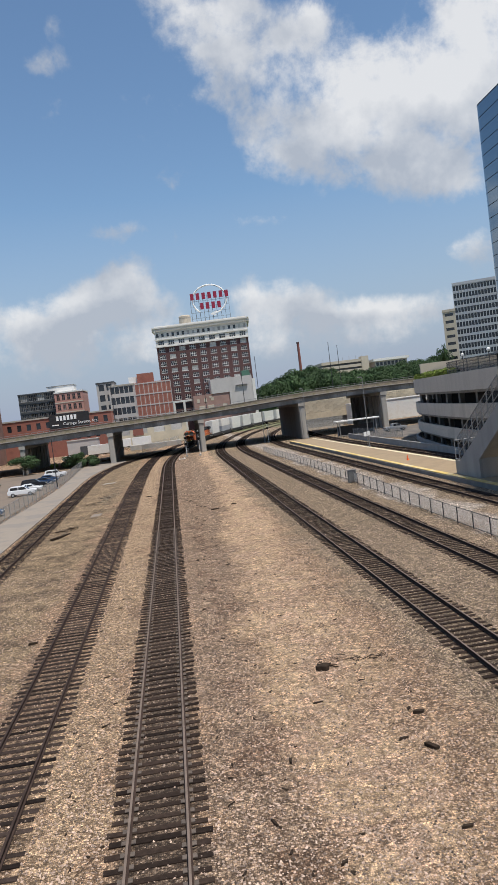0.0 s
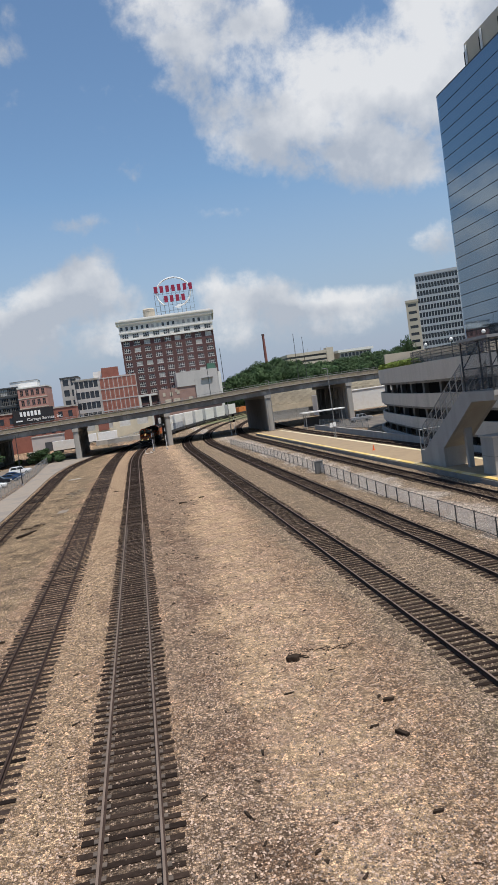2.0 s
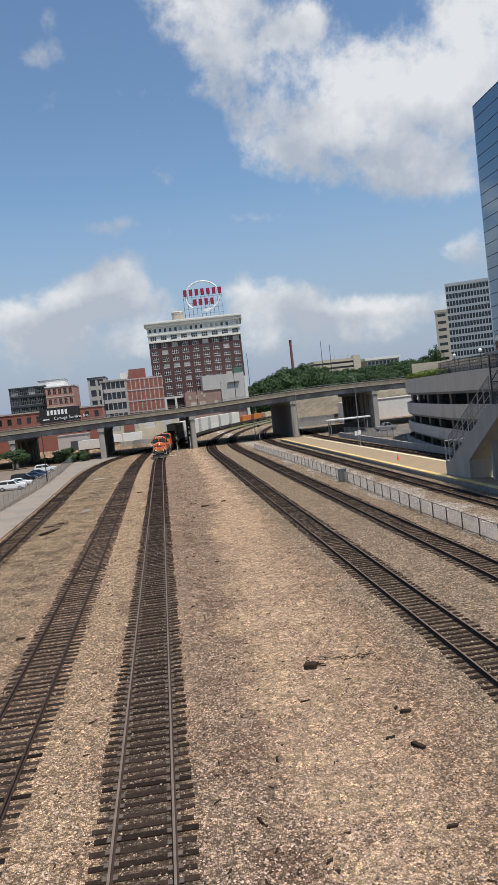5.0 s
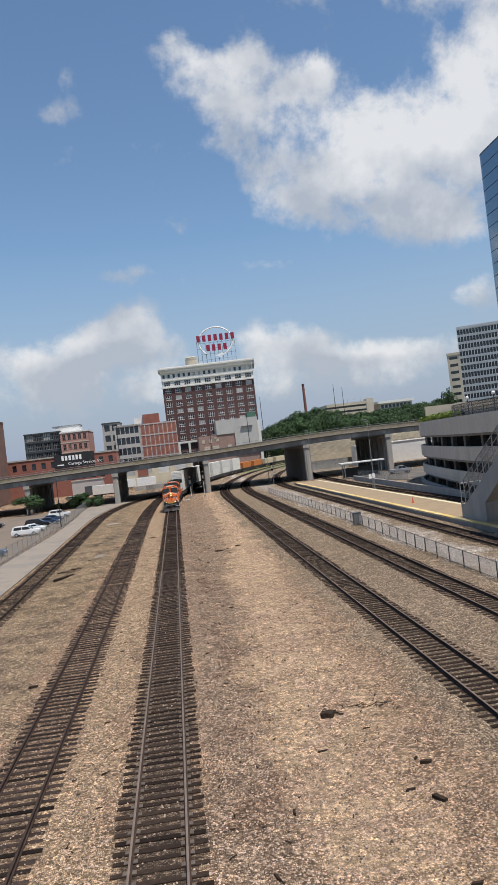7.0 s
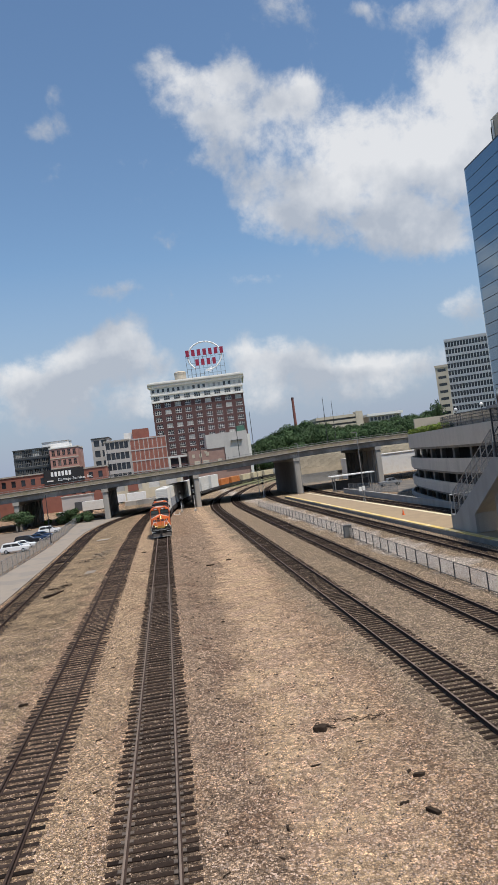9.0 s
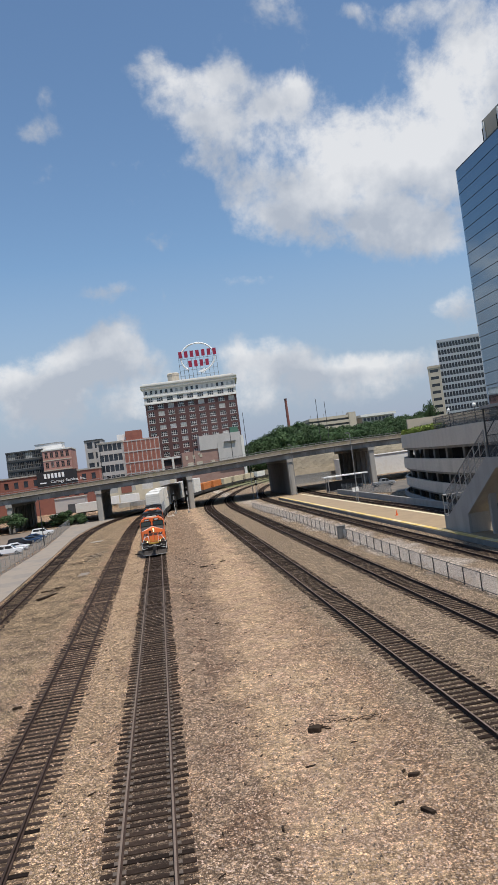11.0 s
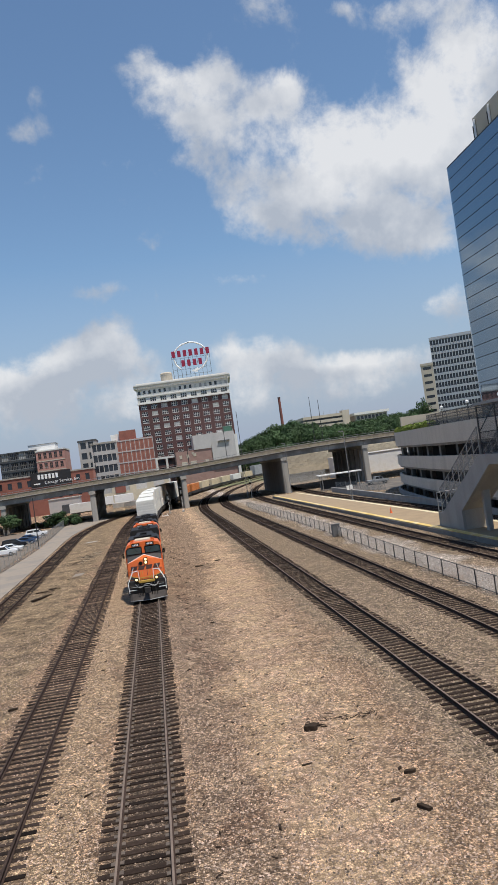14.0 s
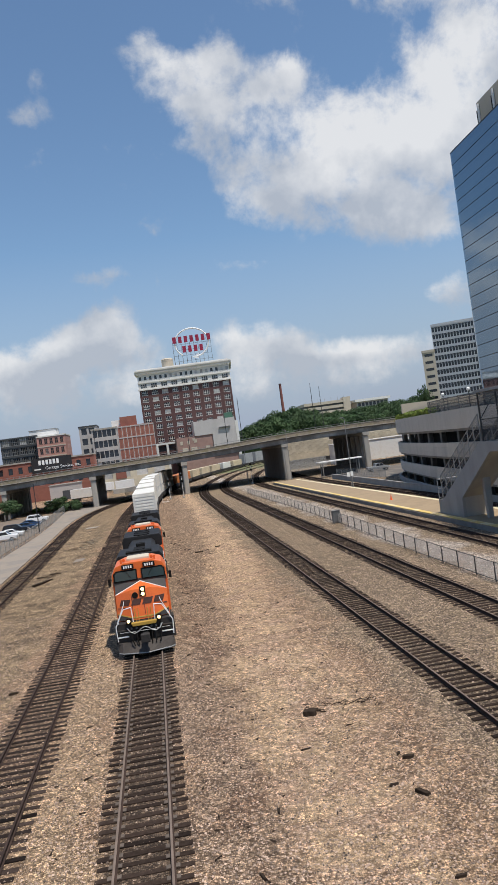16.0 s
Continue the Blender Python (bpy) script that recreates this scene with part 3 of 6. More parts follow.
def build_track(line, s0, s1, label, mat, far_mat, pitch=0.53, worn=True, near0=None, buried=0.0):
    rng = random.Random(int(line.x * 10) + 77)
    root = thing("railway_track", label, "railway track", group="tracks of the yard")
    step = [s0 + i * 6.0 for i in range(int((s1 - s0) / 6) + 1)]
    for side in (-0.755, 0.755):
        st = []
        for s in step:
            x, y, a = line.at(s)
            st.append((x + side * math.cos(a), y - side * math.sin(a), 0, a))
        part("rail", Kit().sweep(RAIL_SECTION, st), RAIL, root, "rust-brown steel rail")
        part("rail_head", Kit().sweep([(-0.034, -0.0055), (0.034, -0.0055), (0.026, 0.0), (-0.026, 0.0)], st), RAIL_TOP if worn else RAIL, root, "bright worn rail head" if worn else "dull rusty rail head")
    me = tie_mesh(mat, 0)
    rest = Kit()
    count = 0
    s = s0 if near0 is None else near0
    while s < s1:
        x, y, a = line.at(s + rng.uniform(-0.05, 0.05))
        dx, yaw, dz = rng.gauss(0, 0.035), rng.gauss(0, 0.012), -abs(rng.gauss(0, 0.012)) - buried * rng.random()
        if count < 230:
            ob = new("tie", me)
            ob.parent = root
            ob.matrix_basis = Matrix.Translation((x + dx, y, dz)) @ Euler((0, 0, -a + yaw)).to_matrix().to_4x4() @ Matrix.Diagonal((rng.uniform(0.97, 1.03), rng.uniform(0.85, 1.12), 1, 1))
        elif s < 330:
            ca, sa = math.cos(a), math.sin(a)
            k = Kit().box(-1.30, 1.30, -TIE_W, TIE_W, -0.34, -0.165)
            rest.add([(x + p[0] * ca + p[1] * sa, y - p[0] * sa + p[1] * ca, p[2] + dz) for p in k.v], k.f)
        count += 1
        s += pitch
    if rest.v:
        tagged(part("tie_run", rest, far_mat, root, "dark timber ties further along"), kind="stuff")
    return root


build_track(MAIN, 6, 560, "main railway track with worn rails on dark timber ties", TIE, TIE_FAR, near0=14.0)
build_track(SIDING, 6, 270, "old siding track with rusty rails on grey broken ties", TIE_OLD, TIE_OLD_FAR, worn=False, near0=15.0, buried=0.020)
build_track(OUTER, 30, 232, "rusty outer siding with ties sunk in the dirt", TIE_OLD, TIE_OLD_FAR, worn=False, near0=52.0, buried=0.01)
build_track(THIRD, 6, 480, "railway track with brown ties in grey ballast", TIE, TIE_FAR, near0=20.0)
build_track(FOURTH, 6, 440, "railway track with brown ties beside the fence", TIE, TIE_FAR, near0=32.0)
build_track(FIFTH, 20, 420, "platform track with rust-brown rails", TIE, TIE_FAR, near0=45.0)
build_track(SIXTH, 40, 300, "railway track behind the platform", TIE, TIE_FAR, near0=60.0)


# ---- platform and right-hand fence ----
def build_platform():
    root = thing("station_platform", "long tan station platform with a yellow tactile edge", "platform", kind="structure")
    part("slab", Kit().box(28.75, 34.75, 30, 186, -0.6, 0.30), PLATFORM, root)
    for i in range(26):
        y = 30 + i * 6
        part("yellow_edge", Kit().box(28.72, 29.35, y + 0.02, y + 5.98, 0.27, 0.325), YELLOW, root, "yellow tactile edge slab")
        part("far_edge", Kit().box(34.2, 34.78, y + 0.02, y + 5.98, 0.27, 0.325), CREAM, root, "pale cream edge slab")
    part("edge_wall", Kit().box(28.60, 28.72, 30, 186, -0.6, 0.22), CONCRETE_DARK, root, "dark stained concrete edge")


build_platform()


def fence_run(name, label, x_of, y0, y1, pitch, height, mesh_mat, post_mat, base_z=-0.2, rail=True):
    root = thing(name, label, "fence")
    n = int((y1 - y0) / pitch)
    post = Kit().rod((0, 0, 0), (0, 0, height), 0.045, 6).mesh("post", post_mat)
    for i in range(n + 1):
        y = y0 + i * pitch
        x = x_of(y)
        part("post", post, None, root, at=pose(x, y, base_z))
        if i < n:
            y2 = y + pitch
            x2 = x_of(y2)
            part("wire_panel", Kit().add([(x, y, base_z + 0.08), (x2, y2, base_z + 0.08), (x2, y2, base_z + height - 0.04), (x, y, base_z + height - 0.04)], [(0, 1, 2, 3)]), mesh_mat, root)
            if rail:
                part("top_rail", Kit().rod((x, y, base_z + height - 0.03), (x2, y2, base_z + height - 0.03), 0.025, 5), post_mat, root)
                part("bottom_rail", Kit().rod((x, y, base_z + 0.1), (x2, y2, base_z + 0.1), 0.03, 5), post_mat, root)
    return root


fence_run("track_fence", "low mesh fence with dark posts between the tracks", lambda y: 20.0 + 0.5 * smooth01((y - 55) / 30) - 0.9 * smooth01((y - 110) / 60), 33.4, 168, 2.9, 1.25, FENCE_MESH, BLACK_METAL)
fence_run("lot_fence", "grey chain-link fence along the parking lot", lambda y: float(np.interp(y, [60, 95, 130, 160, 185, 200], [-22.2, -21.75, -21.3, -22.0, -23.05, -23.3])), 60, 192, 3.0, 1.9, FENCE_THIN, STEEL_GREY)
solid("relay_box", Kit().box(-0.45, 0.45, -0.3, 0.3, 0, 1.45).box(-0.5, 0.5, -0.35, 0.35, 1.45, 1.52), STEEL_DARK, "grey metal relay box by the fence", "relay box", pose(20.35, 87.5, -0.2), bevel=0.02)
solid("traffic_cone", Kit().box(-0.2, 0.2, -0.2, 0.2, 0, 0.04).rod((0, 0, 0.03), (0, 0, 0.75), 0.16, 12, 0.03), CONE, "orange traffic cone on the platform", "cone", pose(31.2, 100, 0.3))


def light_pole(x, y, z, h, arm, mat, label, lamp=True):
    root = thing("light_pole", label, "light pole", pose(x, y, z), group="light poles")
    part("base", Kit().rod((0, 0, -0.2), (0, 0, 0.35), 0.22, 8), CONCRETE_GREY, root)
    part("pole", Kit().rod((0, 0, 0), (0, 0, h), 0.10, 8, 0.06), mat, root)
    if lamp:
        part("arm", Kit().rod((0, 0, h - 0.1), (arm, 0, h + 0.05), 0.04, 6), mat, root)
        part("lamp_head", Kit().box(arm - 0.35, arm + 0.35, -0.15, 0.15, h, h + 0.14), STEEL_GREY, root, bevel=0.03)
    return root


light_pole(35.6, 136, -0.1, 13.0, -0.5, STEEL_GREY, "tall pale grey light pole beside the platform")
sb = thing("pole_sign", "pair of small white sign boards on a platform post", "sign", pose(35.2, 135.6, -0.1))
part("board", Kit().box(-0.55, -0.05, -0.03, 0.03, 2.2, 3.0), WHITE, sb)
part("board", Kit().box(0.1, 0.6, -0.03, 0.03, 2.3, 3.1), WHITE, sb)
part("post", Kit().rod((0.02, 0.05, -0.1), (0.02, 0.05, 3.2), 0.04), STEEL_GREY, sb)
light_pole(35.6, 198, -0.2, 13.2, -0.6, STEEL_GREY, "tall pale grey light pole near the overpass")
light_pole(24.8, 205, -0.2, 13.2, -0.6, STEEL_GREY, "tall pale grey light pole near the overpass")
light_pole(-21.4, 138, -0.2, 9.0, 0.5, BLACK_METAL, "dark light pole by the parking lot fence", lamp=False)


def signal(x, y, h, heads):
    root = thing("rail_signal", "railway signal post with dark heads on a pale mast", "railway signal", pose(x, y, -0.2), group="signals")
    part("footing", Kit().box(-0.3, 0.3, -0.3, 0.3, 0, 0.4), CONCRETE, root)
    part("mast", Kit().rod((0, 0, 0.3), (0, 0, h), 0.07, 8), WHITE_METAL, root)
    for i in range(heads):
        z = h - 0.6 - i * 1.5
        head = part("signal_head", Kit().prism([(0.32 * math.cos(a), z + 0.32 * math.sin(a)) for a in np.linspace(0, 2 * math.pi, 13)[:-1]], "y", -0.18, -0.05), BLACK, root, "round black signal head")
        part("hood", Kit().rod((0, -0.55, z), (0, -0.15, z), 0.12, 8), BLACK, head)
    part("ladder", Kit().rod((0.25, 0.2, 0.3), (0.25, 0.2, h - 1), 0.025).rod((0.5, 0.2, 0.3), (0.5, 0.2, h - 1), 0.025), STEEL_GREY, root)


signal(3.0, 186, 5.2, 2)
signal(6.2, 184, 6.2, 2)
signal(25.6, 203, 6.0, 2)
solid("switch_stand", Kit().box(-0.8, 0.8, -0.12, 0.12, 0, 0.12).rod((-0.7, 0, 0), (-0.7, 0, 0.9), 0.05).rod((0.5, 0, 0.1), (0.5, 0, 0.5), 0.06), WHITE_METAL, "small pale switch stand on the gravel", "switch stand", pose(1.7, 178.5, -0.2))


# ---- road overpass ----
def deck_top(x):
    pts = [(-160, 8.0), (-44, 9.55), (-15, 10.35), (8, 10.65), (22, 11.5), (44, 12.3), (67, 12.1), (160, 11.6)]
    return float(np.interp(x, [p[0] for p in pts], [p[1] for p in pts]))


def deck_smooth(x):
    return sum(deck_top(x + d) for d in range(-14, 15, 2)) / 15


DECK_Y = 199.0


def build_overpass():
    root = thing("road_overpass", "long weathered concrete and steel road overpass across the yard", "overpass", kind="structure")
    stations = [(x, DECK_Y, deck_smooth(x), math.pi / 2) for x in range(-160, 161, 6)]

    def run(name, s0, s1, u0, u1, mat, label=""):
        part(name, Kit().sweep([(s0, u0), (s1, u0), (s1, u1), (s0, u1)], stations), mat, root, label)

    run("parapet", -0.30, 0.0, -0.95, 0.0, PARAPET, "low brownish parapet with weeds")
    run("parapet_coping", -0.38, 0.08, 0.0, 0.12, CONCRETE)
    run("parapet", -39.7, -39.4, -0.95, 0.0, PARAPET)
    run("deck_edge", -40.0, 0.40, -1.10, -0.95, CONCRETE)
    # Added pipe shape that draws the dark line below the slab edge.
    run("dark_line", 0.02, 0.16, -1.34, -1.20, STEEL_DARK, "dark line along the deck edge, built as a pipe")
    # Underside in the darker concrete: shade below the deck edge painted in.
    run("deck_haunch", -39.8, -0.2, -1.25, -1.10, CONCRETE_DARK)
    run("fascia_girder", -0.55, -0.25, -2.45, -1.25, GIRDER, "weathered grey steel fascia girder")
    run("girder_flange", -0.75, -0.05, -2.55, -2.45, STEEL_DARK)
    for s in (-4.5, -9, -14, -19, -24, -29, -34, -39):
        run("girder", s - 0.15, s + 0.15, -2.5, -1.25, STEEL_DARK, "dark steel girder")
    run("hand_rail", -0.20, -0.12, 0.50, 0.58, STEEL_GREY)
    rail_post = Kit().box(-0.04, 0.04, -0.04, 0.04, 0, 0.45).mesh("rail_post", STEEL_GREY)
    for i in range(100):
        x = -70 + i * 1.5
        part("rail_post", rail_post, None, root, at=pose(x, DECK_Y + 0.16, deck_smooth(x) + 0.1))
    stiff = Kit().box(-0.05, 0.05, -0.12, 0, 0, 1.15).mesh("stiffener", GIRDER)
    for i in range(60):
        x = -70 + i * 2.5
        part("stiffener", stiff, None, root, at=pose(x, DECK_Y + 0.25, deck_smooth(x) - 2.43))
    for x, wide, kind in ((-60, 1.3, 0), (-38.5, 1.3, 0), (-15.9, 1.4, 0), (7.9, 1.3, 0), (35.0, 1.5, 1), (57.5, 1.5, 2), (84, 1.5, 2)):
        top = deck_smooth(x) - 2.55
        pier = part("pier", Kit().box(x - wide / 2, x + wide / 2, DECK_Y + 0.2, DECK_Y + 2.0, -0.6, top - 0.9), CONCRETE, root, "pale concrete pier column", bevel=0.3)
        part("pier_cap", Kit().box(x - wide / 2 - 0.12, x + wide / 2 + 0.12, DECK_Y + 0.0, DECK_Y + 39.5, top - 0.9, top), CONCRETE, pier)
        # Wall and rear columns are darker concrete: shade under the deck painted in.
        if kind == 1:
            part("pier_wall", Kit().box(x - 0.55, x + 0.55, DECK_Y + 2.0, DECK_Y + 39, -0.6, top - 0.9), CONCRETE_DARK, pier, "stained pier wall, darkened for the shade under the deck")
        else:
            for k in range(7):
                y = DECK_Y + 4.6 + k * 5.0
                part("column", Kit().box(x - 0.6, x + 0.6, y, y + (1.0 if kind == 2 else 3.4), -0.6, top - 0.9), CONCRETE_DARK, pier, "stained rear column, darkened for the shade under the deck")
    return root


build_overpass()
for px, h, dy in ((-14.2, 10.8, 1), (20.2, 10.5, 1), (24.5, 12.5, 3), (46.0, 13.6, 8), (49.8, 12.8, 14), (-52, 9.0, 14), (10.2, 10.5, 6)):
    light_pole(px, DECK_Y + dy + 0.8, deck_smooth(px) - 0.6, h, 0.0, BLACK_METAL, "thin dark street light pole on the overpass", lamp=False)


# ---- buildings ----
def facade(root, x0, x1, y, z0, z1, cols, rows, wall_mat, win_w, win_h, sill=0.25, depth=18.0, pane=WINDOW, margin=0.0, blind_share=0.0, frame_mat=None, seed=1, pane_label=""):
    """One block whose front stands at y: wall pieces round real openings, and panes set back in them."""
    rng = random.Random(seed)
    bw, bh = (x1 - x0 - 2 * margin) / cols, (z1 - z0) / rows
    k = Kit()
    t = 0.35
    for j in range(rows):
        zb = z0 + j * bh
        k.box(x0, x1, y, y + t, zb, zb + bh * sill)
        k.box(x0, x1, y, y + t, zb + bh * sill + win_h, zb + bh)
        for i in range(cols + 1):
            a = x0 if i == 0 else x0 + margin + i * bw - (bw - win_w) / 2
            b = x1 if i == cols else x0 + margin + i * bw + (bw - win_w) / 2
            k.box(a, b, y, y + t, zb + bh * sill, zb + bh * sill + win_h)
    k.box(x0, x1, y + t + 0.25, y + depth, z0, z1)
    wall = part("wall", k, wall_mat, root)
    glass = Kit().box(-win_w / 2, win_w / 2, -0.04, 0.04, 0, win_h).mesh("window", pane)
    blind = Kit().box(-win_w / 2, win_w / 2, -0.05, 0.03, 0, win_h).mesh("window", BLIND)
    for j in range(rows):
        for i in range(cols):
            part("window", blind if rng.random() < blind_share else glass, None, root, at=pose(x0 + margin + (i + 0.5) * bw, y + t - 0.06, z0 + j * bh + bh * sill))
    return wall


def window_frames(root, x0, bw, cols, y, z, win_w, win_h, mat, split=3):
    """White frames with mullions, one object to a window, sharing one mesh."""
    k = Kit()
    for a in range(split + 1):
        xx = -win_w / 2 + a * win_w / split
        k.box(xx - 0.09, xx + 0.09, -0.06, 0.1, 0, win_h)
    k.box(-win_w / 2 - 0.2, win_w / 2 + 0.2, -0.15, 0.1, -0.22, 0.0)
    k.box(-win_w / 2, win_w / 2, -0.04, 0.1, win_h * 0.48, win_h * 0.56)
    me = k.mesh("window_frame", mat)
    for i in range(cols):
        part("window_frame", me, None, root, at=pose(x0 + (i + 0.5) * bw, y, z))


def letter_bars(root, x0, x1, y, z0, z1, count, mat, gap=0.22, depth=0.3, label=""):
    """A row of plain upright bars, one to a sign of the writing."""
    w = (x1 - x0) / count
    for i in range(count):
        a, b = x0 + i * w + gap * w / 2, x0 + (i + 1) * w - gap * w / 2
        part("sign_block", Kit().box(a, b, y - depth, y, z0, z1), mat, root, label, bevel=0.04)


def push_back(ob, k):
    """Sets a building further off along the line of sight from the footbridge, larger in the same measure."""
    x, y, z = ob.location
    ob.location = (x * k, y * k, z * k + 10.3 * (1 - k))
    ob.scale = [v * k for v in ob.scale]


def build_warehouse_tower():
    """The tall maroon brick building with the ring sign on its roof."""
    root = thing("brick_tower_building", "twelve-storey maroon brick building with white terracotta top and roof sign", "building", pose(49.2, 425, -0.7, 0, 0, -5.5))
    root.scale = (1.068, 1.068, 1.068)
    x0, x1 = -48.4, 0.0
    bays, bw = 9, 48.4 / 9
    facade(root, x0, x1, 0, 17.5, 46.6, bays, 8, BRICK_DARK, 3.1, 2.15, 0.22, 30, blind_share=0.25, seed=3)
    for j in range(8):
        window_frames(root, x0, bw, bays, 0.12, 17.5 + j * 3.6375 + 0.8, 3.1, 2.15, TERRACOTTA)
    facade(root, x0 - 0.15, x1 + 0.15, -0.25, 46.6, 50.4, bays, 1, TERRACOTTA, 3.2, 2.1, 0.25, 30.2, seed=4)
    window_frames(root, x0, bw, bays, -0.1, 47.5, 3.2, 2.1, TERRACOTTA)
    facade(root, x0 - 0.15, x1 + 0.15, -0.25, 50.4, 54.6, bays * 2, 1, TERRACOTTA, 1.25, 1.9, 0.3, 30.2, blind_share=0.5, seed=5)
    part("string_course", Kit().box(x0 - 0.5, x1 + 0.5, -0.8, 0, 46.3, 46.9), TERRACOTTA, root)
    part("string_course", Kit().box(x0 - 0.5, x1 + 0.5, -0.7, 0, 50.1, 50.6), TERRACOTTA, root)
    part("cornice", Kit().prism([(-0.3, 54.6), (-0.8, 55.0), (-0.95, 55.6), (-1.5, 56.2), (-1.5, 56.8), (30.5, 56.8), (30.5, 54.6)], "x", x0 - 1.4, x1 + 1.4), TERRACOTTA, root, "projecting white cornice")
    bracket = Kit().box(-0.2, 0.2, -1.0, 0, 0, 0.9).mesh("bracket", TERRACOTTA)
    for i in range(37):
        part("bracket", bracket, None, root, at=pose(x0 + i * 48.4 / 36, -0.25, 54.3))
    part("base_course", Kit().box(x0 - 0.3, x1 + 0.3, -0.4, 0, 16.6, 17.6), TERRACOTTA, root)
    facade(root, x0, x1, 0, 8.0, 16.6, bays, 2, BRICK_DARK, 3.9, 2.9, 0.2, 30, seed=6)
    for i in range(10):
        part("pilaster", Kit().box(x0 + i * bw - 0.55, x0 + i * bw + 0.55, -0.5, 0, 0, 16.6), TERRACOTTA, root, "white terracotta pilaster")
    part("lower_wall", Kit().box(x0, x1, 0, 30, -1, 8.0), BRICK_DARK, root)
    part("parapet", Kit().box(x0, x1, 0, 0.4, 56.8, 57.5), TERRACOTTA, root)
    # water tank
    tank = part("roof_tank", Kit().rod((-32.5, 12, 56.5), (-32.5, 12, 62.4), 3.2, 20).rod((-32.5, 12, 62.4), (-32.5, 12, 63.0), 3.3, 20, 2.6), BEIGE, root, "pale cylindrical roof tank")
    part("tank_band", Kit().rod((-32.5, 12, 61.2), (-32.5, 12, 61.5), 3.28, 20), CONCRETE, tank)
    part("tank_house", Kit().box(-37, -27.5, 9, 16, 56.5, 58.2), BEIGE, root)
    # ring sign on a steel frame
    cx, cz, r = -17.8, 68.7, 9.0
    frame_k = Kit()
    for i in range(10):
        xx = cx - 10.2 + i * 2.25
        frame_k.rod((xx, 4, 56.8), (xx, 4, 68 + 3.5 * math.cos((xx - cx) / 10)), 0.11, 4)
        frame_k.rod((xx, 8, 56.8), (xx, 4.2, 66), 0.09, 4)
    for z in (59.5, 62.5, 65.5, 68.5):
        frame_k.rod((cx - 10.2, 4, z), (cx + 10.2, 4, z), 0.08, 4)
    part("sign_frame", frame_k, STEEL_DARK, root, "grey steel lattice holding the sign")
    ring = [(cx + r * math.cos(a), 3.6, cz + 0.86 * r * math.sin(a), 0) for a in np.linspace(-1.35, 2 * math.pi - 2.25, 60)]
    part("sign_ring", Kit().path([p[:3] for p in ring], 0.42, 8), WHITE, root, "white ring ending in an arrow head")
    tip = ring[0]
    part("arrow_head", Kit().prism([(tip[0] - 2.6, tip[2] - 0.1), (tip[0] + 0.6, tip[2] - 1.2), (tip[0] + 1.2, tip[2] + 1.6)], "y", 3.3, 3.9), WHITE, root)
    letter_bars(root, cx - 10.6, cx + 10.8, 3.4, 69.2, 72.6, 7, RED_SIGN, 0.40, 0.5, "red sign block")
    letter_bars(root, cx - 5.9, cx + 6.3, 3.4, 63.9, 67.3, 4, RED_SIGN, 0.40, 0.5, "red sign block")
    return root


build_warehouse_tower()


def plain_building(name, label, x0, x1, y, z1, mat, rows, cols, win_w, win_h, depth=18, z0=-0.4, zwin=None, blind=0.0, seed=1, pane=WINDOW, roof_lip=0.5, lip_mat=None, turn=0.0, sill=0.3):
    root = thing(name, label, "building", pose(x0, y, 0, 0, 0, turn))
    w = x1 - x0
    zw = z0 if zwin is None else zwin
    if zw > z0:
        part("lower_wall", Kit().box(0, w, 0, depth, z0, zw), mat, root)
    facade(root, 0, w, 0, zw, z1, cols, rows, mat, win_w, win_h, sill, depth, pane, 0.4, blind, seed=seed)
    part("roof_edge", Kit().box(-0.15, w + 0.15, -0.2, depth + 0.1, z1, z1 + roof_lip), lip_mat or mat, root)
    return root


b = plain_building("brick_warehouse", "long low red brick warehouse with small dark windows", -88, -19.6, 262, 14.5, BRICK, 2, 21, 1.4, 2.1, 11, 0, 5.0, 0.1, 11, lip_mat=CONCRETE)
push_back(b, 1.145)
sign = thing("billboard", "black painted sign board with white lettering on the warehouse", "sign", pose(-40.3, 261.65, 10.7, 0, 0, 0))
sign.scale = (1.13, 1, 1.13)
part("board", Kit().box(0, 11.8, -0.12, 0.1, 0, 4.2), SIGN_BLACK, sign)
letter_bars(sign, 1.9, 8.2, -0.12, 2.2, 3.6, 6, WHITE, 0.34, 0.06, "white sign block")


def words(body, root, size, m, mat):
    cu = bpy.data.curves.new("lettering", "FONT")
    cu.body, cu.size, cu.extrude = body, size, 0.03
    tmp = new("lettering_source", cu)
    me = bpy.data.meshes.new_from_object(tmp.evaluated_get(bpy.context.evaluated_depsgraph_get()))
    bpy.data.objects.remove(tmp)
    me.materials.clear()
    me.materials.append(mat)
    ob = new("lettering", me)
    ob.parent, ob.matrix_basis = root, m
    return ob


word_x = 3.9
for word in ("Cartage", "Service,", "Inc."):
    ob = words(word, sign, 1.25, pose(word_x, -0.16, 0.75, 90, 0, 0), WHITE)
    word_x += max(v.co.x for v in ob.data.vertices) + 0.42
part("sign_bar", Kit().box(0.7, 2.6, -0.16, -0.1, 0.8, 1.15), WHITE, sign)
push_back(sign, 1.145)

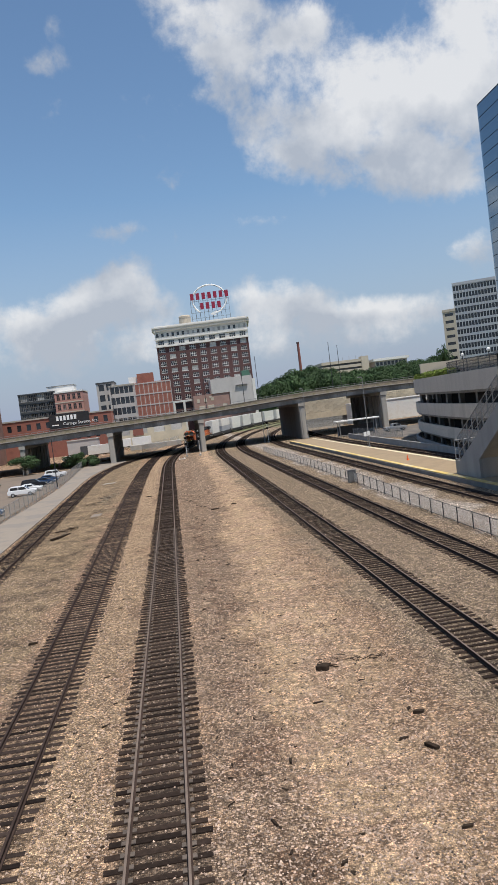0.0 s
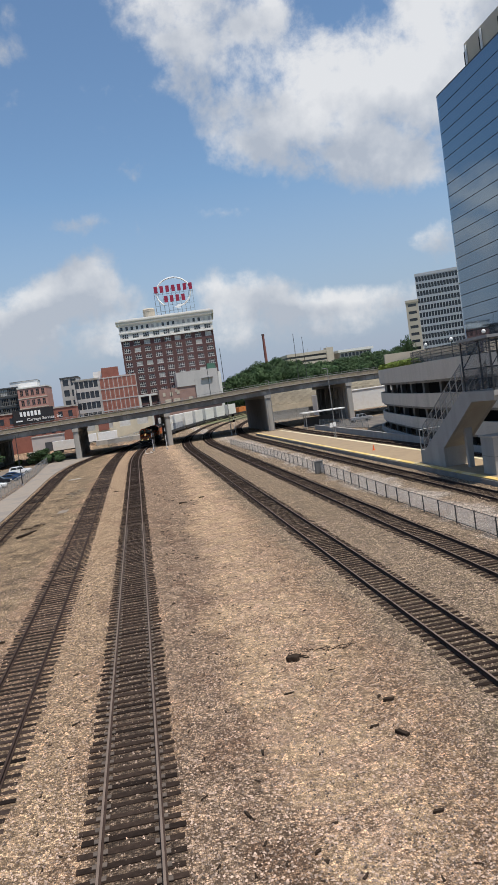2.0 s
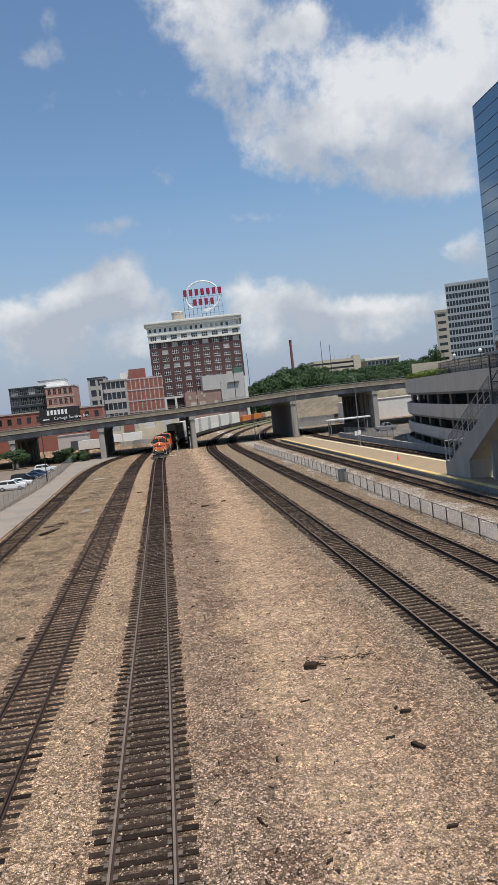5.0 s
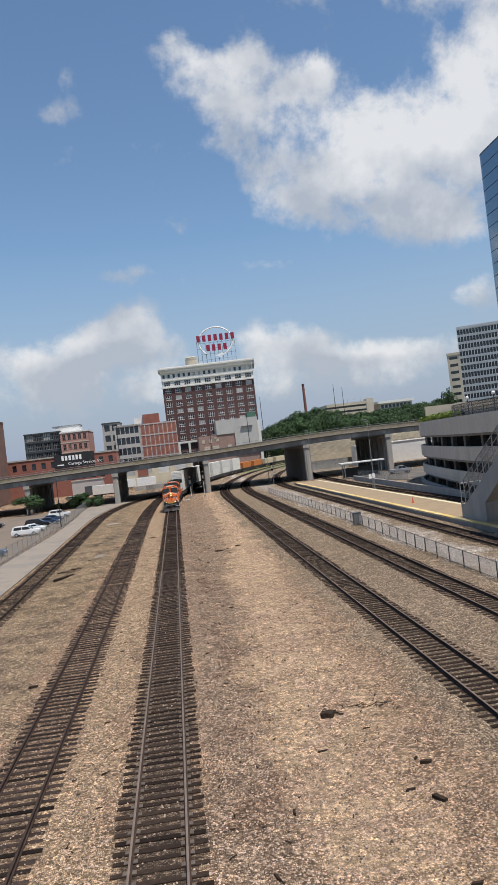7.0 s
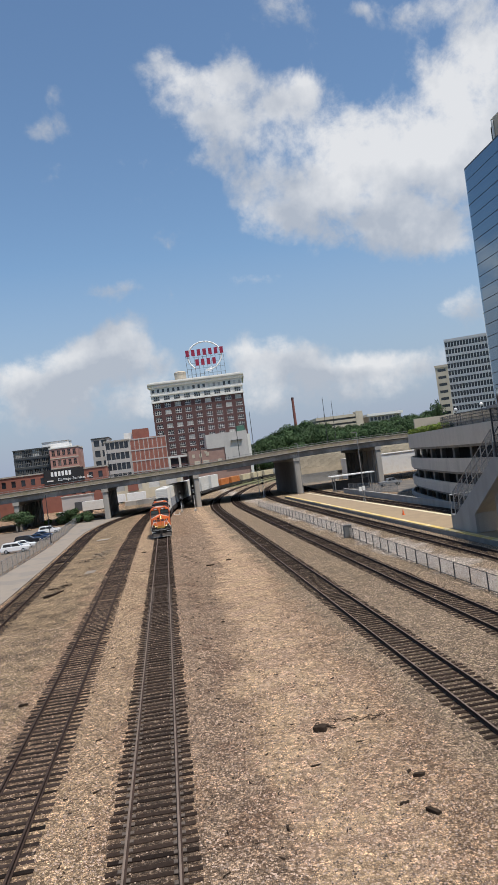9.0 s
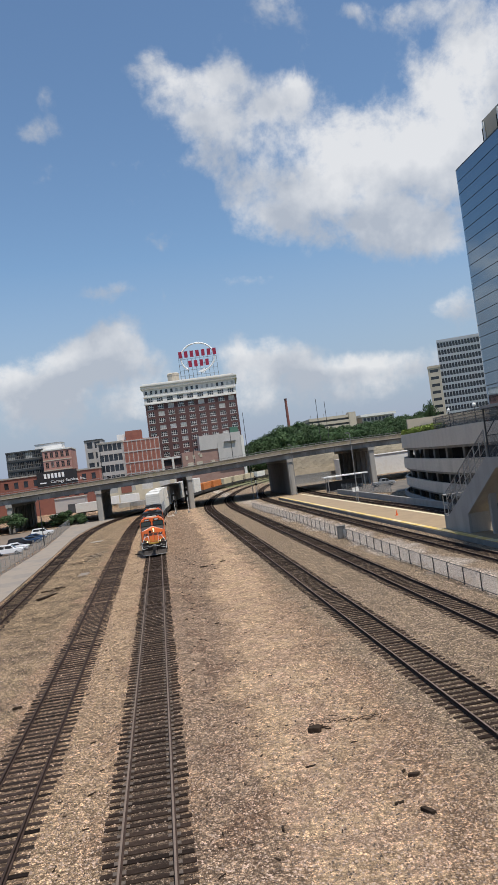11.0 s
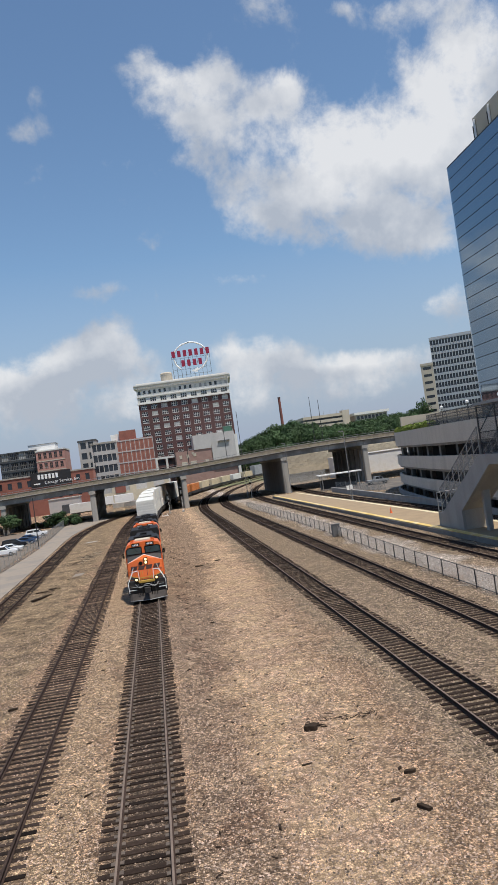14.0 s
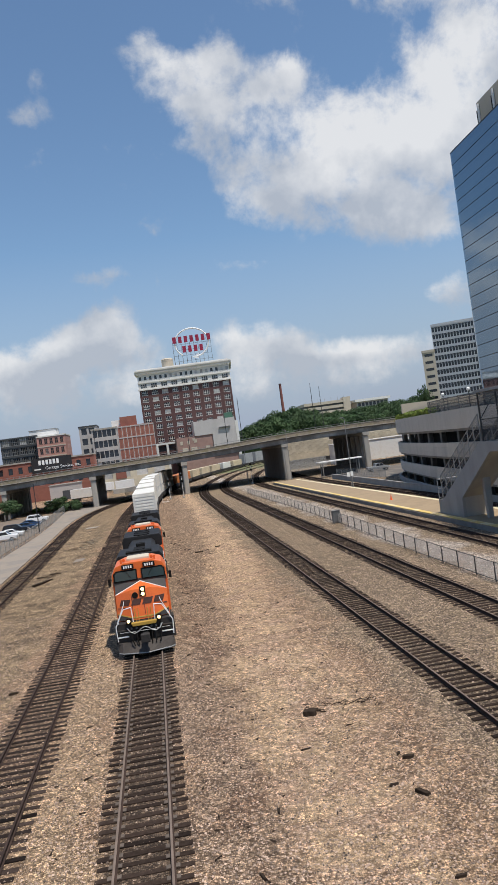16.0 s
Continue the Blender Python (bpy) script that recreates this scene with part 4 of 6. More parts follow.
b = plain_building("dark_loft_building", "dark grey clad loft building with large windows", -57.1, -43.2, 302, 25.0, GREY_DARK_WALL, 5, 4, 2.6, 2.7, 18, 0, 6, 0.12, 12)
for j in range(5):
    window_frames(b, 0.4, 13.1 / 4, 4, 0.2, 6 + j * 3.8 + 1.14, 2.6, 2.7, STEEL_DARK, 4)
    part("balcony_rail", Kit().box(0.3, 13.6, -0.35, -0.25, 6 + j * 3.8 + 1.2, 6 + j * 3.8 + 1.32), STEEL_GREY, b)
push_back(b, 1.2)
b = plain_building("pink_brick_building", "pale red brick building with white floor bands and paired dark windows", -43.1, -32.3, 300, 24.2, BRICK_PINK, 5, 5, 1.15, 2.0, 20, 0, 5, 0.1, 13, lip_mat=TERRACOTTA)
for j in range(6):
    part("floor_band", Kit().box(-0.06, 10.86, -0.12, -0.003, 4.9 + j * 3.84, 5.25 + j * 3.84), BEIGE, b, "pale stone floor band")
for j in range(5):
    window_frames(b, 0.4, 2.0, 5, 0.14, 5 + j * 3.84 + 1.15, 1.15, 2.0, BRICK_BROWN, 2)
part("roof_house", Kit().box(-3.0, 7.2, 4, 14, 24.7, 27.2), WHITE_METAL, b, "wide pale roof house")
part("roof_rail", Kit().box(-3.2, 7.4, 3.8, 14.2, 27.2, 27.4), STEEL_GREY, b)
push_back(b, 1.2)
b = plain_building("narrow_pale_building", "narrow pale building with dark paired windows", -24.6, -18.4, 276, 24.6, GREY_WALL, 5, 2, 1.9, 2.3, 14, 0, 6, 0.0, 14, lip_mat=GREY_DARK_WALL)
push_back(b, 1.27)
b = plain_building("grey_loft_building", "grey concrete-framed loft building with wide dark window bands", -19.2, -10.6, 260, 22.3, GREY_WALL, 5, 5, 1.35, 2.3, 30, 0, 4.5, 0.15, 15, lip_mat=CONCRETE)
push_back(b, 1.27)
b = thing("red_grid_building", "red brick building gridded by pale concrete floor bands", "building", pose(-10.55, 260, 0))
part("wall", Kit().box(0, 12.3, 0, 30, -0.4, 22.6), BRICK_WARM, b)
for j in range(6):
    part("floor_band", Kit().box(-0.03, 12.33, -0.12, 0, 3.6 + j * 3.7, 3.95 + j * 3.7), GREY_WALL, b, "pale concrete floor band")
for i in range(9):
    part("pier_band", Kit().box(i * 1.52, i * 1.52 + 0.22, -0.1, 0, 0, 22.6), GREY_WALL, b)
panel = Kit().box(-0.28, 0.28, -0.05, 0.02, 0, 2.4).mesh("infill_panel", BRICK)
for j in range(5):
    for i in range(8):
        part("infill_panel", panel, None, b, at=pose(i * 1.52 + 0.87, 0, 4.5 + j * 3.7))
push_back(b, 1.27)
part("stair_tower", Kit().box(1.2, 6.8, 2, 9, 22.6, 25.8), BRICK, b)
part("roof_house", Kit().box(-1.8, 1.15, 4, 10, 22.3, 25.0), WHITE_METAL, b)
plain_building("brown_corner_building", "brown brick tall building at the yard's edge", -77, -62.3, 272, 30, BRICK_BROWN, 7, 6, 1.2, 2.0, 20, 0, 5, 0.1, 16)

b = thing("grey_annex_building", "grey rendered windowless annex with a brick base", "building", pose(13.8, 408, -2.4))
b.scale = (1.236, 1.236, 1.236)
part("brick_base", Kit().box(0, 26.4, 0, 20, -0.4, 17.4), PALE_BRICK, b, "faded pinkish brick wall")
part("grey_block", Kit().box(8.2, 26.4, -0.3, 20, 17.4, 23.6), ANNEX_WALL, b)
part("grey_block", Kit().box(16.0, 26.4, -0.45, -0.3, 8.0, 20.5), ANNEX_WALL, b)
for x, z, w, h in ((1.5, 14.2, 1.1, 1.6), (4.6, 14.2, 1.1, 1.6), (7.6, 14.6, 1.2, 1.4), (2.2, 11.2, 2.4, 1.6), (6.0, 11.2, 2.6, 1.6), (12.5, 11.0, 1.6, 1.7), (7.0, 15.6, 1.0, 1.0)):
    part("bricked_window", Kit().box(x, x + w, -0.12, 0.02, z, z + h), BEIGE, b, "pale blocked-up window")
part("white_pilaster", Kit().box(26.4, 27.6, -0.6, 2, -0.4, 22.0), TERRACOTTA, b)
part("roof_unit", Kit().box(22.5, 26.0, 2, 7, 23.6, 26.0), GREEN_ROOF, b, "green roof-top unit")
part("door_canopy", Kit().box(19, 24, -1.2, -0.45, 19.6, 20.0), STEEL_DARK, b)

b = plain_building("cream_depot", "low cream rendered depot behind the overpass", -22, 6, 298, 9.3, CREAM_WALL, 1, 4, 4.2, 3.4, 16, 0, 4.0, 0.7, 18, lip_mat=BEIGE, sill=0.12)
part("red_panel", Kit().box(7.2, 11.2, -0.2, 0, 4.2, 7.0), BRICK, b, "faded red notice panel")
solid("loading_dock", Kit().box(-15, 3, 268, 274, -0.3, 1.4), CONCRETE, "concrete loading dock behind the overpass", "dock", kind="structure")
fence_run("dock_fence", "grey chain-link fence behind the overpass", lambda y: -9.5 + (y - 232) * 0.2, 232, 292, 4.0, 2.6, FENCE_THIN, STEEL_GREY)


def trailer(x, y, z, yaw, length=13.0):
    root = thing("semi_trailer", "white box semi-trailer parked behind the overpass", "trailer", pose(x, y, z, 0, 0, yaw), group="white trailers")
    part("box", Kit().box(-length / 2, length / 2, -1.3, 1.3, 1.1, 4.0), WHITE_METAL, root, bevel=0.05)
    for i in range(int(length / 1.2)):
        part("rib", Kit().box(-length / 2 + 0.5 + i * 1.2, -length / 2 + 0.58 + i * 1.2, -1.34, -1.3, 1.15, 3.95), WHITE_METAL, root)
    part("chassis", Kit().box(-length / 2, length / 2, -0.5, 0.5, 0.8, 1.1), GRIME, root)
    for wx in (-length / 2 + 1.2, -length / 2 + 2.5):
        part("wheel", Kit().rod((wx, -1.25, 0.5), (wx, 1.25, 0.5), 0.5, 14), RUBBER, root)
    part("landing_leg", Kit().box(length / 2 - 3, length / 2 - 2.8, -0.8, 0.8, 0, 1.0), GRIME, root)


trailer(-22.5, 250, -0.2, 0, 10)
trailer(-19.0, 286, -0.2, 4, 7)
trailer(-11.5, 287, -0.2, 4, 7)
b = thing("grey_garage_shed", "grey masonry shed with a dark roll-up door", "shed", pose(-38.4, 283, -0.3))
part("wall", Kit().box(0, 11, 0, 8, 0, 5.6), GREY_WALL, b)
part("roll_door", Kit().box(4.5, 8.5, -0.12, 0.02, 0, 3.4), GREY_DARK_WALL, b, "dark roll-up door")
part("roof_edge", Kit().box(-0.2, 11.2, -0.2, 8.2, 5.6, 5.9), CONCRETE, b)


def build_office():
    root = thing("office_tower", "pale grey slab office tower with dark gridded windows", "building", pose(156.4, 390, 0, 0, 0, -25))
    facade(root, 0, 50, 0, 14.0, 59.8, 32, 12, OFFICE_WALL, 1.30, 2.55, 0.24, 24, seed=21)
    part("lower_wall", Kit().box(0, 50, 0, 24, -0.4, 14), OFFICE_WALL, root)
    part("parapet", Kit().box(-0.2, 50.2, -0.2, 24, 59.8, 61.2), OFFICE_WALL, root)
    for i in range(33):
        part("fin", Kit().box(i * 50 / 32 - 0.1, i * 50 / 32 + 0.1, -0.25, 0, 14, 60), OFFICE_WALL, root)
    a = thing("annex_tower", "beige stair tower beside the pale office slab", "building", pose(149.8, 391, 0, 0, 0, -25))
    facade(a, 0, 6.4, 0, 16, 46.5, 1, 8, BEIGE, 4.2, 1.5, 0.4, 18, seed=22)
    part("lower_wall", Kit().box(0, 6.4, 0, 18, -0.4, 16), BEIGE, a)
    part("roof_edge", Kit().box(-0.2, 6.6, -0.3, 18, 46.5, 47.8), BEIGE, a)


build_office()


def build_glass_tower():
    root = thing("glass_tower", "blue mirror-glass office tower with dark horizontal joints", "building")
    x0, y1, y0, z1, r = 63.7, 140.0, 40.0, 60.2, 3.0
    plan = [(x0, y0)] + [(x0 + r - r * math.cos(a), y1 - r + r * math.sin(a)) for a in np.linspace(0, math.pi / 2, 9)] + [(x0 + 34, y1), (x0 + 34, y0)]
    step = 2.32
    n = 22
    for i in range(n):
        zt = z1 - i * step
        part("glass_band", Kit().prism(plan, "z", zt - step + 0.12, zt), BLUE_GLASS, root, smooth=False)
    inner = [(x0 + 0.15, y0)] + [(x0 + r - (r - 0.15) * math.cos(a), y1 - r + (r - 0.15) * math.sin(a)) for a in np.linspace(0, math.pi / 2, 9)] + [(x0 + 33.8, y1 - 0.15), (x0 + 33.8, y0)]
    part("joint_core", Kit().prism(inner, "z", -0.3, z1 - 0.05), BLACK_METAL, root, "dark joints between glass bands")
    part("roof_lip", Kit().prism(plan, "z", z1, z1 + 0.25), BLACK_METAL, root)
    ph = part("penthouse", Kit().box(69, 92, 60, 135, z1 + 0.2, 68.4), BEIGE, root, "pale rooftop plant house")
    for y in (134, 128, 121, 113, 104):
        part("antenna", Kit().box(68.6, 68.9, y - 0.18, y + 0.18, 63.5, 67.8), WHITE, ph, "white panel antenna")
        part("bracket", Kit().box(68.7, 69.0, y + 0.25, y + 0.8, 64.5, 66.8), GRIME, ph)


build_glass_tower()


# ---- parking garage, stair and walkway ----
def curve_path(points, step=2.0):
    """Smooth plan line through points, as stations for sweep()."""
    pts = [Vector((*p, 0)) for p in points]
    fine = []
    for i in range(len(pts) - 1):
        p0, p1, p2, p3 = pts[max(0, i - 1)], pts[i], pts[i + 1], pts[min(len(pts) - 1, i + 2)]
        n = max(2, int((p2 - p1).length / step))
        for k in range(n):
            t = k / n
            fine.append(0.5 * ((2 * p1) + (p2 - p0) * t + (2 * p0 - 5 * p1 + 4 * p2 - p3) * t * t + (3 * p1 - p0 - 3 * p2 + p3) * t ** 3))
    fine.append(pts[-1])
    out = []
    for i, p in enumerate(fine):
        d = fine[min(i + 1, len(fine) - 1)] - fine[max(i - 1, 0)]
        out.append((p.x, p.y, 0.0, math.atan2(d.x, d.y)))
    return out


GARAGE = [(39.0, 55), (39.2, 80), (39.6, 95), (41.0, 108), (43.2, 122), (46.0, 137), (49.4, 148), (55, 156), (64, 161), (80, 163)]


def build_garage():
    root = thing("parking_garage", "curved grey concrete parking garage with open decks", "parking garage")
    st = curve_path(GARAGE)

    def band(name, u0, u1, s0, s1, mat, label=""):
        part(name, Kit().sweep([(s0, u0), (s1, u0), (s1, u1), (s0, u1)], st), mat, root, label)

    def boarded(u0, u1, n, label):
        """A parapet cast in boards: courses with thin recessed joints."""
        band("parapet_core", u0 + 0.02, u1 - 0.02, 0.04, 0.34, GARAGE_CONCRETE)
        h = (u1 - u0) / n
        for i in range(n):
            band("parapet_course", u0 + i * h, u0 + (i + 1) * h - 0.03, 0.0, 0.35, GARAGE_CONCRETE, label)

    boarded(8.75, 11.3, 4, "tall board-marked concrete parapet")
    boarded(5.0, 6.95, 3, "board-marked concrete parapet")
    boarded(1.75, 3.4, 3, "board-marked concrete parapet")
    band("base_wall", -0.3, 0.55, -0.6, -0.2, CONCRETE_GREY, "low grey kerb wall")
    plan = [(s[0] + 0.3, s[1]) for s in st] + [(90, 160), (90, 55)]
    # Slabs and rear wall take darker concrete, painting the shaded interior.
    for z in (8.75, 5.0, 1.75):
        part("deck", Kit().prism(plan, "z", z - 0.35, z), CONCRETE_DARK, root, "concrete deck slab darkened for the shade inside")
    part("terrace", Kit().prism(plan, "z", 10.0, 10.15), CONCRETE, root)
    part("rear_wall", Kit().box(58, 58.4, 55, 150, -0.3, 8.4), CONCRETE_DARK, root)
    # Black sheet added behind the openings; it paints the shade inside.
    band("opening_shade", -0.3, 8.4, 3.6, 3.9, BLACK, "black sheet painting the shade inside the open decks")
    # Columns coloured dark as well, for the shade they stand in.
    for s in st[::4]:
        part("column", Kit().box(s[0] + 1.1 * math.cos(s[3]), s[0] + 1.1 * math.cos(s[3]) + 0.7, s[1], s[1] + 0.7, -0.3, 8.4), STEEL_DARK, root)
    for s in st[1::4]:
        part("grille", Kit().rod((s[0] + 0.2, s[1], -0.2), (s[0] + 0.2, s[1], 1.3), 0.04), BLACK_METAL, root)
    part("terrace_wall", Kit().box(53, 72, 154.0, 154.5, 10.1, 14.5), BEIGE, root, "beige terrace wall")
    part("terrace_wall", Kit().box(56, 57, 58, 104, 10.1, 12.4), BEIGE, root)
    part("terrace_wall", Kit().box(45.5, 62, 93, 93.4, 10.15, 12.7), BEIGE, root, "beige terrace wall")
    fence = part("terrace_fence", Kit().sweep([(0.1, 11.3), (0.16, 11.3), (0.16, 12.9), (0.1, 12.9)], curve_path(GARAGE[0:4])), CAGE_MESH, root, "dark metal terrace fence")
    for x, y, z, a in curve_path(GARAGE[0:4])[::2]:
        part("fence_post", Kit().rod((x + 0.13, y, 11.3), (x + 0.13, y, 13.0), 0.05), BLACK_METAL, fence)
    for u in (11.7, 12.1, 12.5, 12.9):
        part("fence_rail", Kit().sweep([(0.09, u), (0.17, u), (0.17, u + 0.07), (0.09, u + 0.07)], curve_path(GARAGE[0:4])), BLACK_METAL, fence)


build_garage()


solid("track_wall", Kit().sweep([(-0.15, -0.4), (0.15, -0.4), (0.15, 0.75), (0.2, 0.77), (0.2, 0.85), (-0.2, 0.85), (-0.2, 0.77), (-0.15, 0.75)], curve_path([(39.3, 101), (39.9, 116), (40.4, 134), (40.9, 152), (41.4, 176)])), CONCRETE_GREY, "low grey concrete wall beside the rear track", "low wall", kind="structure")


def leaf_cloud(kit, rng, centre, radius, count, size, squash=0.8):
    for _ in range(count):
        d = Vector((rng.gauss(0, 1), rng.gauss(0, 1), rng.gauss(0, 1))).normalized()
        r = radius * rng.uniform(0.55, 1.05)
        c = Vector(centre) + Vector((d.x * r, d.y * r, d.z * r * squash))
        a = Vector((rng.gauss(0, 1), rng.gauss(0, 1), rng.gauss(0, 1))).normalized()
        n = (d + 0.6 * a).normalized()
        u = n.orthogonal().normalized()
        u = (u * math.cos(rng.random() * 6.28) + n.cross(u) * math.sin(rng.random() * 6.28)).normalized()
        v = n.cross(u)
        s = size * rng.uniform(0.6, 1.3)
        kit.add([c - u * s, c - v * s * 0.55 + n * s * 0.12, c + u * s * 1.05, c + v * s * 0.6 + n * s * 0.12], [(0, 1, 2), (0, 2, 3)])


def shrub(x, y, z, r, label="trimmed bright green shrub on the terrace", mat=None):
    rng = random.Random(int(x * 31 + y * 7))
    k = Kit()
    for _ in range(5):
        leaf_cloud(k, rng, (rng.uniform(-r, r) * 0.6, rng.uniform(-r, r) * 0.6, r * 0.5 + rng.uniform(0, 0.3) * r), r * 0.6, 120, 0.16 + 0.06 * r)
    root = thing("shrub", label, "shrub", pose(x, y, z), group="shrubs")
    part("foliage", k, mat or SHRUB, root)
    part("stem", Kit().rod((0, 0, -0.1), (0, 0, r * 0.6), 0.06, 5), BARK, root)


hedge_line = [(41.0, 108), (43.2, 122), (46.0, 137), (49.4, 148), (52.5, 153)]
for i in range(22):
    hy = 111 + i * 1.95
    hx = float(np.interp(hy, [p[1] for p in hedge_line], [p[0] for p in hedge_line]))
    shrub(hx + 1.1, hy, 11.1, 0.95, "low bright green hedge plant on the terrace")
for x, y in ((55.5, 153), (58.0, 153), (60.5, 153)):
    k = Kit()
    leaf_cloud(k, random.Random(int(x)), (0, 0, 0.9), 0.5, 150, 0.2, 2.0)
    root = thing("conifer", "small dark conical evergreen on the terrace", "shrub", pose(x, y, 11.0), group="evergreens")
    part("foliage", k, LEAF, root)
    part("stem", Kit().rod((0, 0, -0.9), (0, 0, 0.6), 0.05, 5), BARK, root)


def globe_lamp(x, y):
    root = thing("globe_lamp", "dark terrace lamp post with a white globe", "lamp post", pose(x, y, 10.1), group="globe lamps")
    part("post", Kit().rod((0, 0, 0), (0, 0, 4.2), 0.07, 8), BLACK_METAL, root)
    part("collar", Kit().rod((0, 0, 4.1), (0, 0, 4.25), 0.14, 8), BLACK_METAL, root)
    part("globe", Kit().ball((0, 0, 4.52), 0.32), WHITE, root, "white globe", smooth=True)


for x, y in ((53, 131), (52.6, 119), (52.0, 106), (51.5, 95)):
    globe_lamp(x, y)


def build_stair():
    root = thing("platform_stair", "grey concrete stair with caged railings rising from the platform", "stair")
    for x0, x1 in ((29.75, 30.05), (32.05, 32.35)):
        part("stringer", Kit().prism([(78.6, 0.3), (72.2, 0.3), (72.2, 2.2), (64.6, 6.8), (60.2, 6.9), (60.2, 7.75), (66.4, 7.75), (77.4, 1.75), (78.6, 1.75)], "x", x0, x1), CONCRETE_GREY, root, "solid grey painted stringer")
    part("soffit", Kit().prism([(72.2, 0.3), (72.2, 2.25), (64.6, 6.85), (60.2, 6.95), (60.2, 7.2), (66.0, 7.2), (74.5, 2.4), (74.5, 0.3)], "x", 30.05, 32.05), CONCRETE, root)
    tread = Kit().box(30.05, 32.05, -0.18, 0.18, -0.17, 0).mesh("tread", CONCRETE)
    for i in range(34):
        part("tread", tread, None, root, at=pose(0, 77.2 - i * 0.325, 0.48 + i * 0.2125))
    part("pedestal", Kit().box(29.9, 32.2, 72.3, 78.4, 0.2, 1.0), CONCRETE_GREY, root)
    part("prop", Kit().prism([(30.9, 0.3), (31.35, 0.3), (31.5, 4.6), (30.75, 4.6)], "y", 69.0, 69.5), CONCRETE_GREY, root, "tapered grey prop")
    for x in (29.8, 32.3):
        cage = part("cage", Kit().add([(x, 77.4, 1.75), (x, 66.2, 7.75), (x, 66.2, 10.3), (x, 77.4, 4.3)], [(0, 1, 2, 3)]), CAGE_MESH, root, "dark mesh infill")
        for i in range(9):
            y = 77.4 - i * 1.4
            z = 1.75 + i * 0.75
            part("cage_post", Kit().rod((x, y, z), (x, y, z + 2.55), 0.055, 6), STEEL_GREY, cage)
        for dz in (0.85, 1.7, 2.55):
            part("cage_rail", Kit().rod((x, 77.4, 1.75 + dz), (x, 66.2, 7.75 + dz), 0.05, 6), STEEL_GREY, cage)
    gate = part("landing_rail", Kit().path([(29.8, 78.5, 1.75), (29.8, 78.5, 3.9), (32.3, 78.5, 3.9), (32.3, 78.5, 1.75)], 0.05), STEEL_GREY, root, "pale grey landing rail")
    part("cross_rail", Kit().rod((29.8, 77.4, 3.9), (29.8, 78.5, 3.9), 0.05).rod((29.8, 77.4, 2.9), (29.8, 78.5, 2.9), 0.05).rod((29.8, 77.4, 1.9), (29.8, 78.5, 1.9), 0.05), STEEL_GREY, gate)
    block = thing("concrete_block_base", "square grey concrete base on the platform", "concrete base", pose(31.2, 62.9, 0.3))
    part("block", Kit().box(-1.3, 1.3, -1.2, 1.2, 0, 3.3), CONCRETE_GREY, block, bevel=0.04)
    part("joint", Kit().box(-1.315, 1.315, -1.215, 1.215, 1.6, 1.66), CONCRETE_DARK, block)
    part("cap", Kit().box(-1.4, 1.4, -1.3, 1.3, 3.3, 3.45), CONCRETE, block)


build_stair()


def build_walkway():
    root = thing("caged_walkway", "dark mesh-caged walkway between the stair and the garage", "walkway")
    part("floor_slab", Kit().box(29.7, 46, 60.0, 65.8, 7.3, 7.75), CONCRETE_GREY, root)
    part("roof_edge", Kit().box(29.6, 46, 59.9, 65.9, 12.2, 12.45), STEEL_GREY, root, "grey flat walkway roof")
    for y in (60.1, 65.7):
        side = part("cage_side", Kit().add([(29.8, y, 7.75), (46, y, 7.75), (46, y, 9.7), (29.8, y, 9.7)], [(0, 1, 2, 3)]), CAGE_MESH, root, "dark mesh panel")
        for i in range(10):
            part("cage_post", Kit().box(29.75 + i * 1.75, 29.87 + i * 1.75, y - 0.06, y + 0.06, 7.75, 12.2), BLACK_METAL, side)
        for i in range(0, 9, 2):
            part("cage_brace", Kit().rod((29.8 + i * 1.75, y, 9.75), (31.55 + i * 1.75, y, 12.1), 0.045, 5), BLACK_METAL, side)
        for z in (8.7, 9.7, 11.0):
            part("cage_rail", Kit().box(29.8, 46, y - 0.04, y + 0.04, z, z + 0.08), BLACK_METAL, side)
    part("cage_end", Kit().add([(29.8, 60.1, 7.75), (29.8, 65.7, 7.75), (29.8, 65.7, 12.2), (29.8, 60.1, 12.2)], [(0, 1, 2, 3)]), CAGE_MESH, root)
    part("support", Kit().box(38.0, 38.8, 62.4, 63.2, -0.2, 7.3), CONCRETE_GREY, root)


build_walkway()


# ---- behind the overpass on the right ----
def build_retaining_wall():
    root = thing("retaining_wall", "tan hexagonal-block retaining wall beyond the overpass", "retaining wall", kind="structure")
    part("core", Kit().box(44, 110, 262, 264, -0.3, 10.5), CONCRETE_DARK, root)
    part("footing_band", Kit().box(44, 110, 261.6, 262.05, 2.9, 4.75), STONE_WALL, root, "plain tan footing band")
    hexa = Kit().prism([(0.97 * math.cos(a), 0.84 * math.sin(a)) for a in [math.pi / 3 * i for i in range(6)]], "y", -0.14, 0.05).mesh("block", STONE_WALL, 0.05)
    for i in range(44):
        for j in range(5):
            part("block", hexa, None, root, at=pose(44.8 + i * 1.45, 261.95, 4.3 + j * 1.50 + (0.71 if i % 2 else 0)))


build_retaining_wall()
solid("white_low_shed", Kit().box(61, 92, 252, 259, -0.3, 6.4).box(60.8, 92.2, 251.8, 259.2, 6.4, 6.7), WHITE_METAL, "low white shed behind the overpass", "shed", bevel=0.03)
pf = thing("pier_fence", "pale grey mesh fence between the overpass piers", "fence")
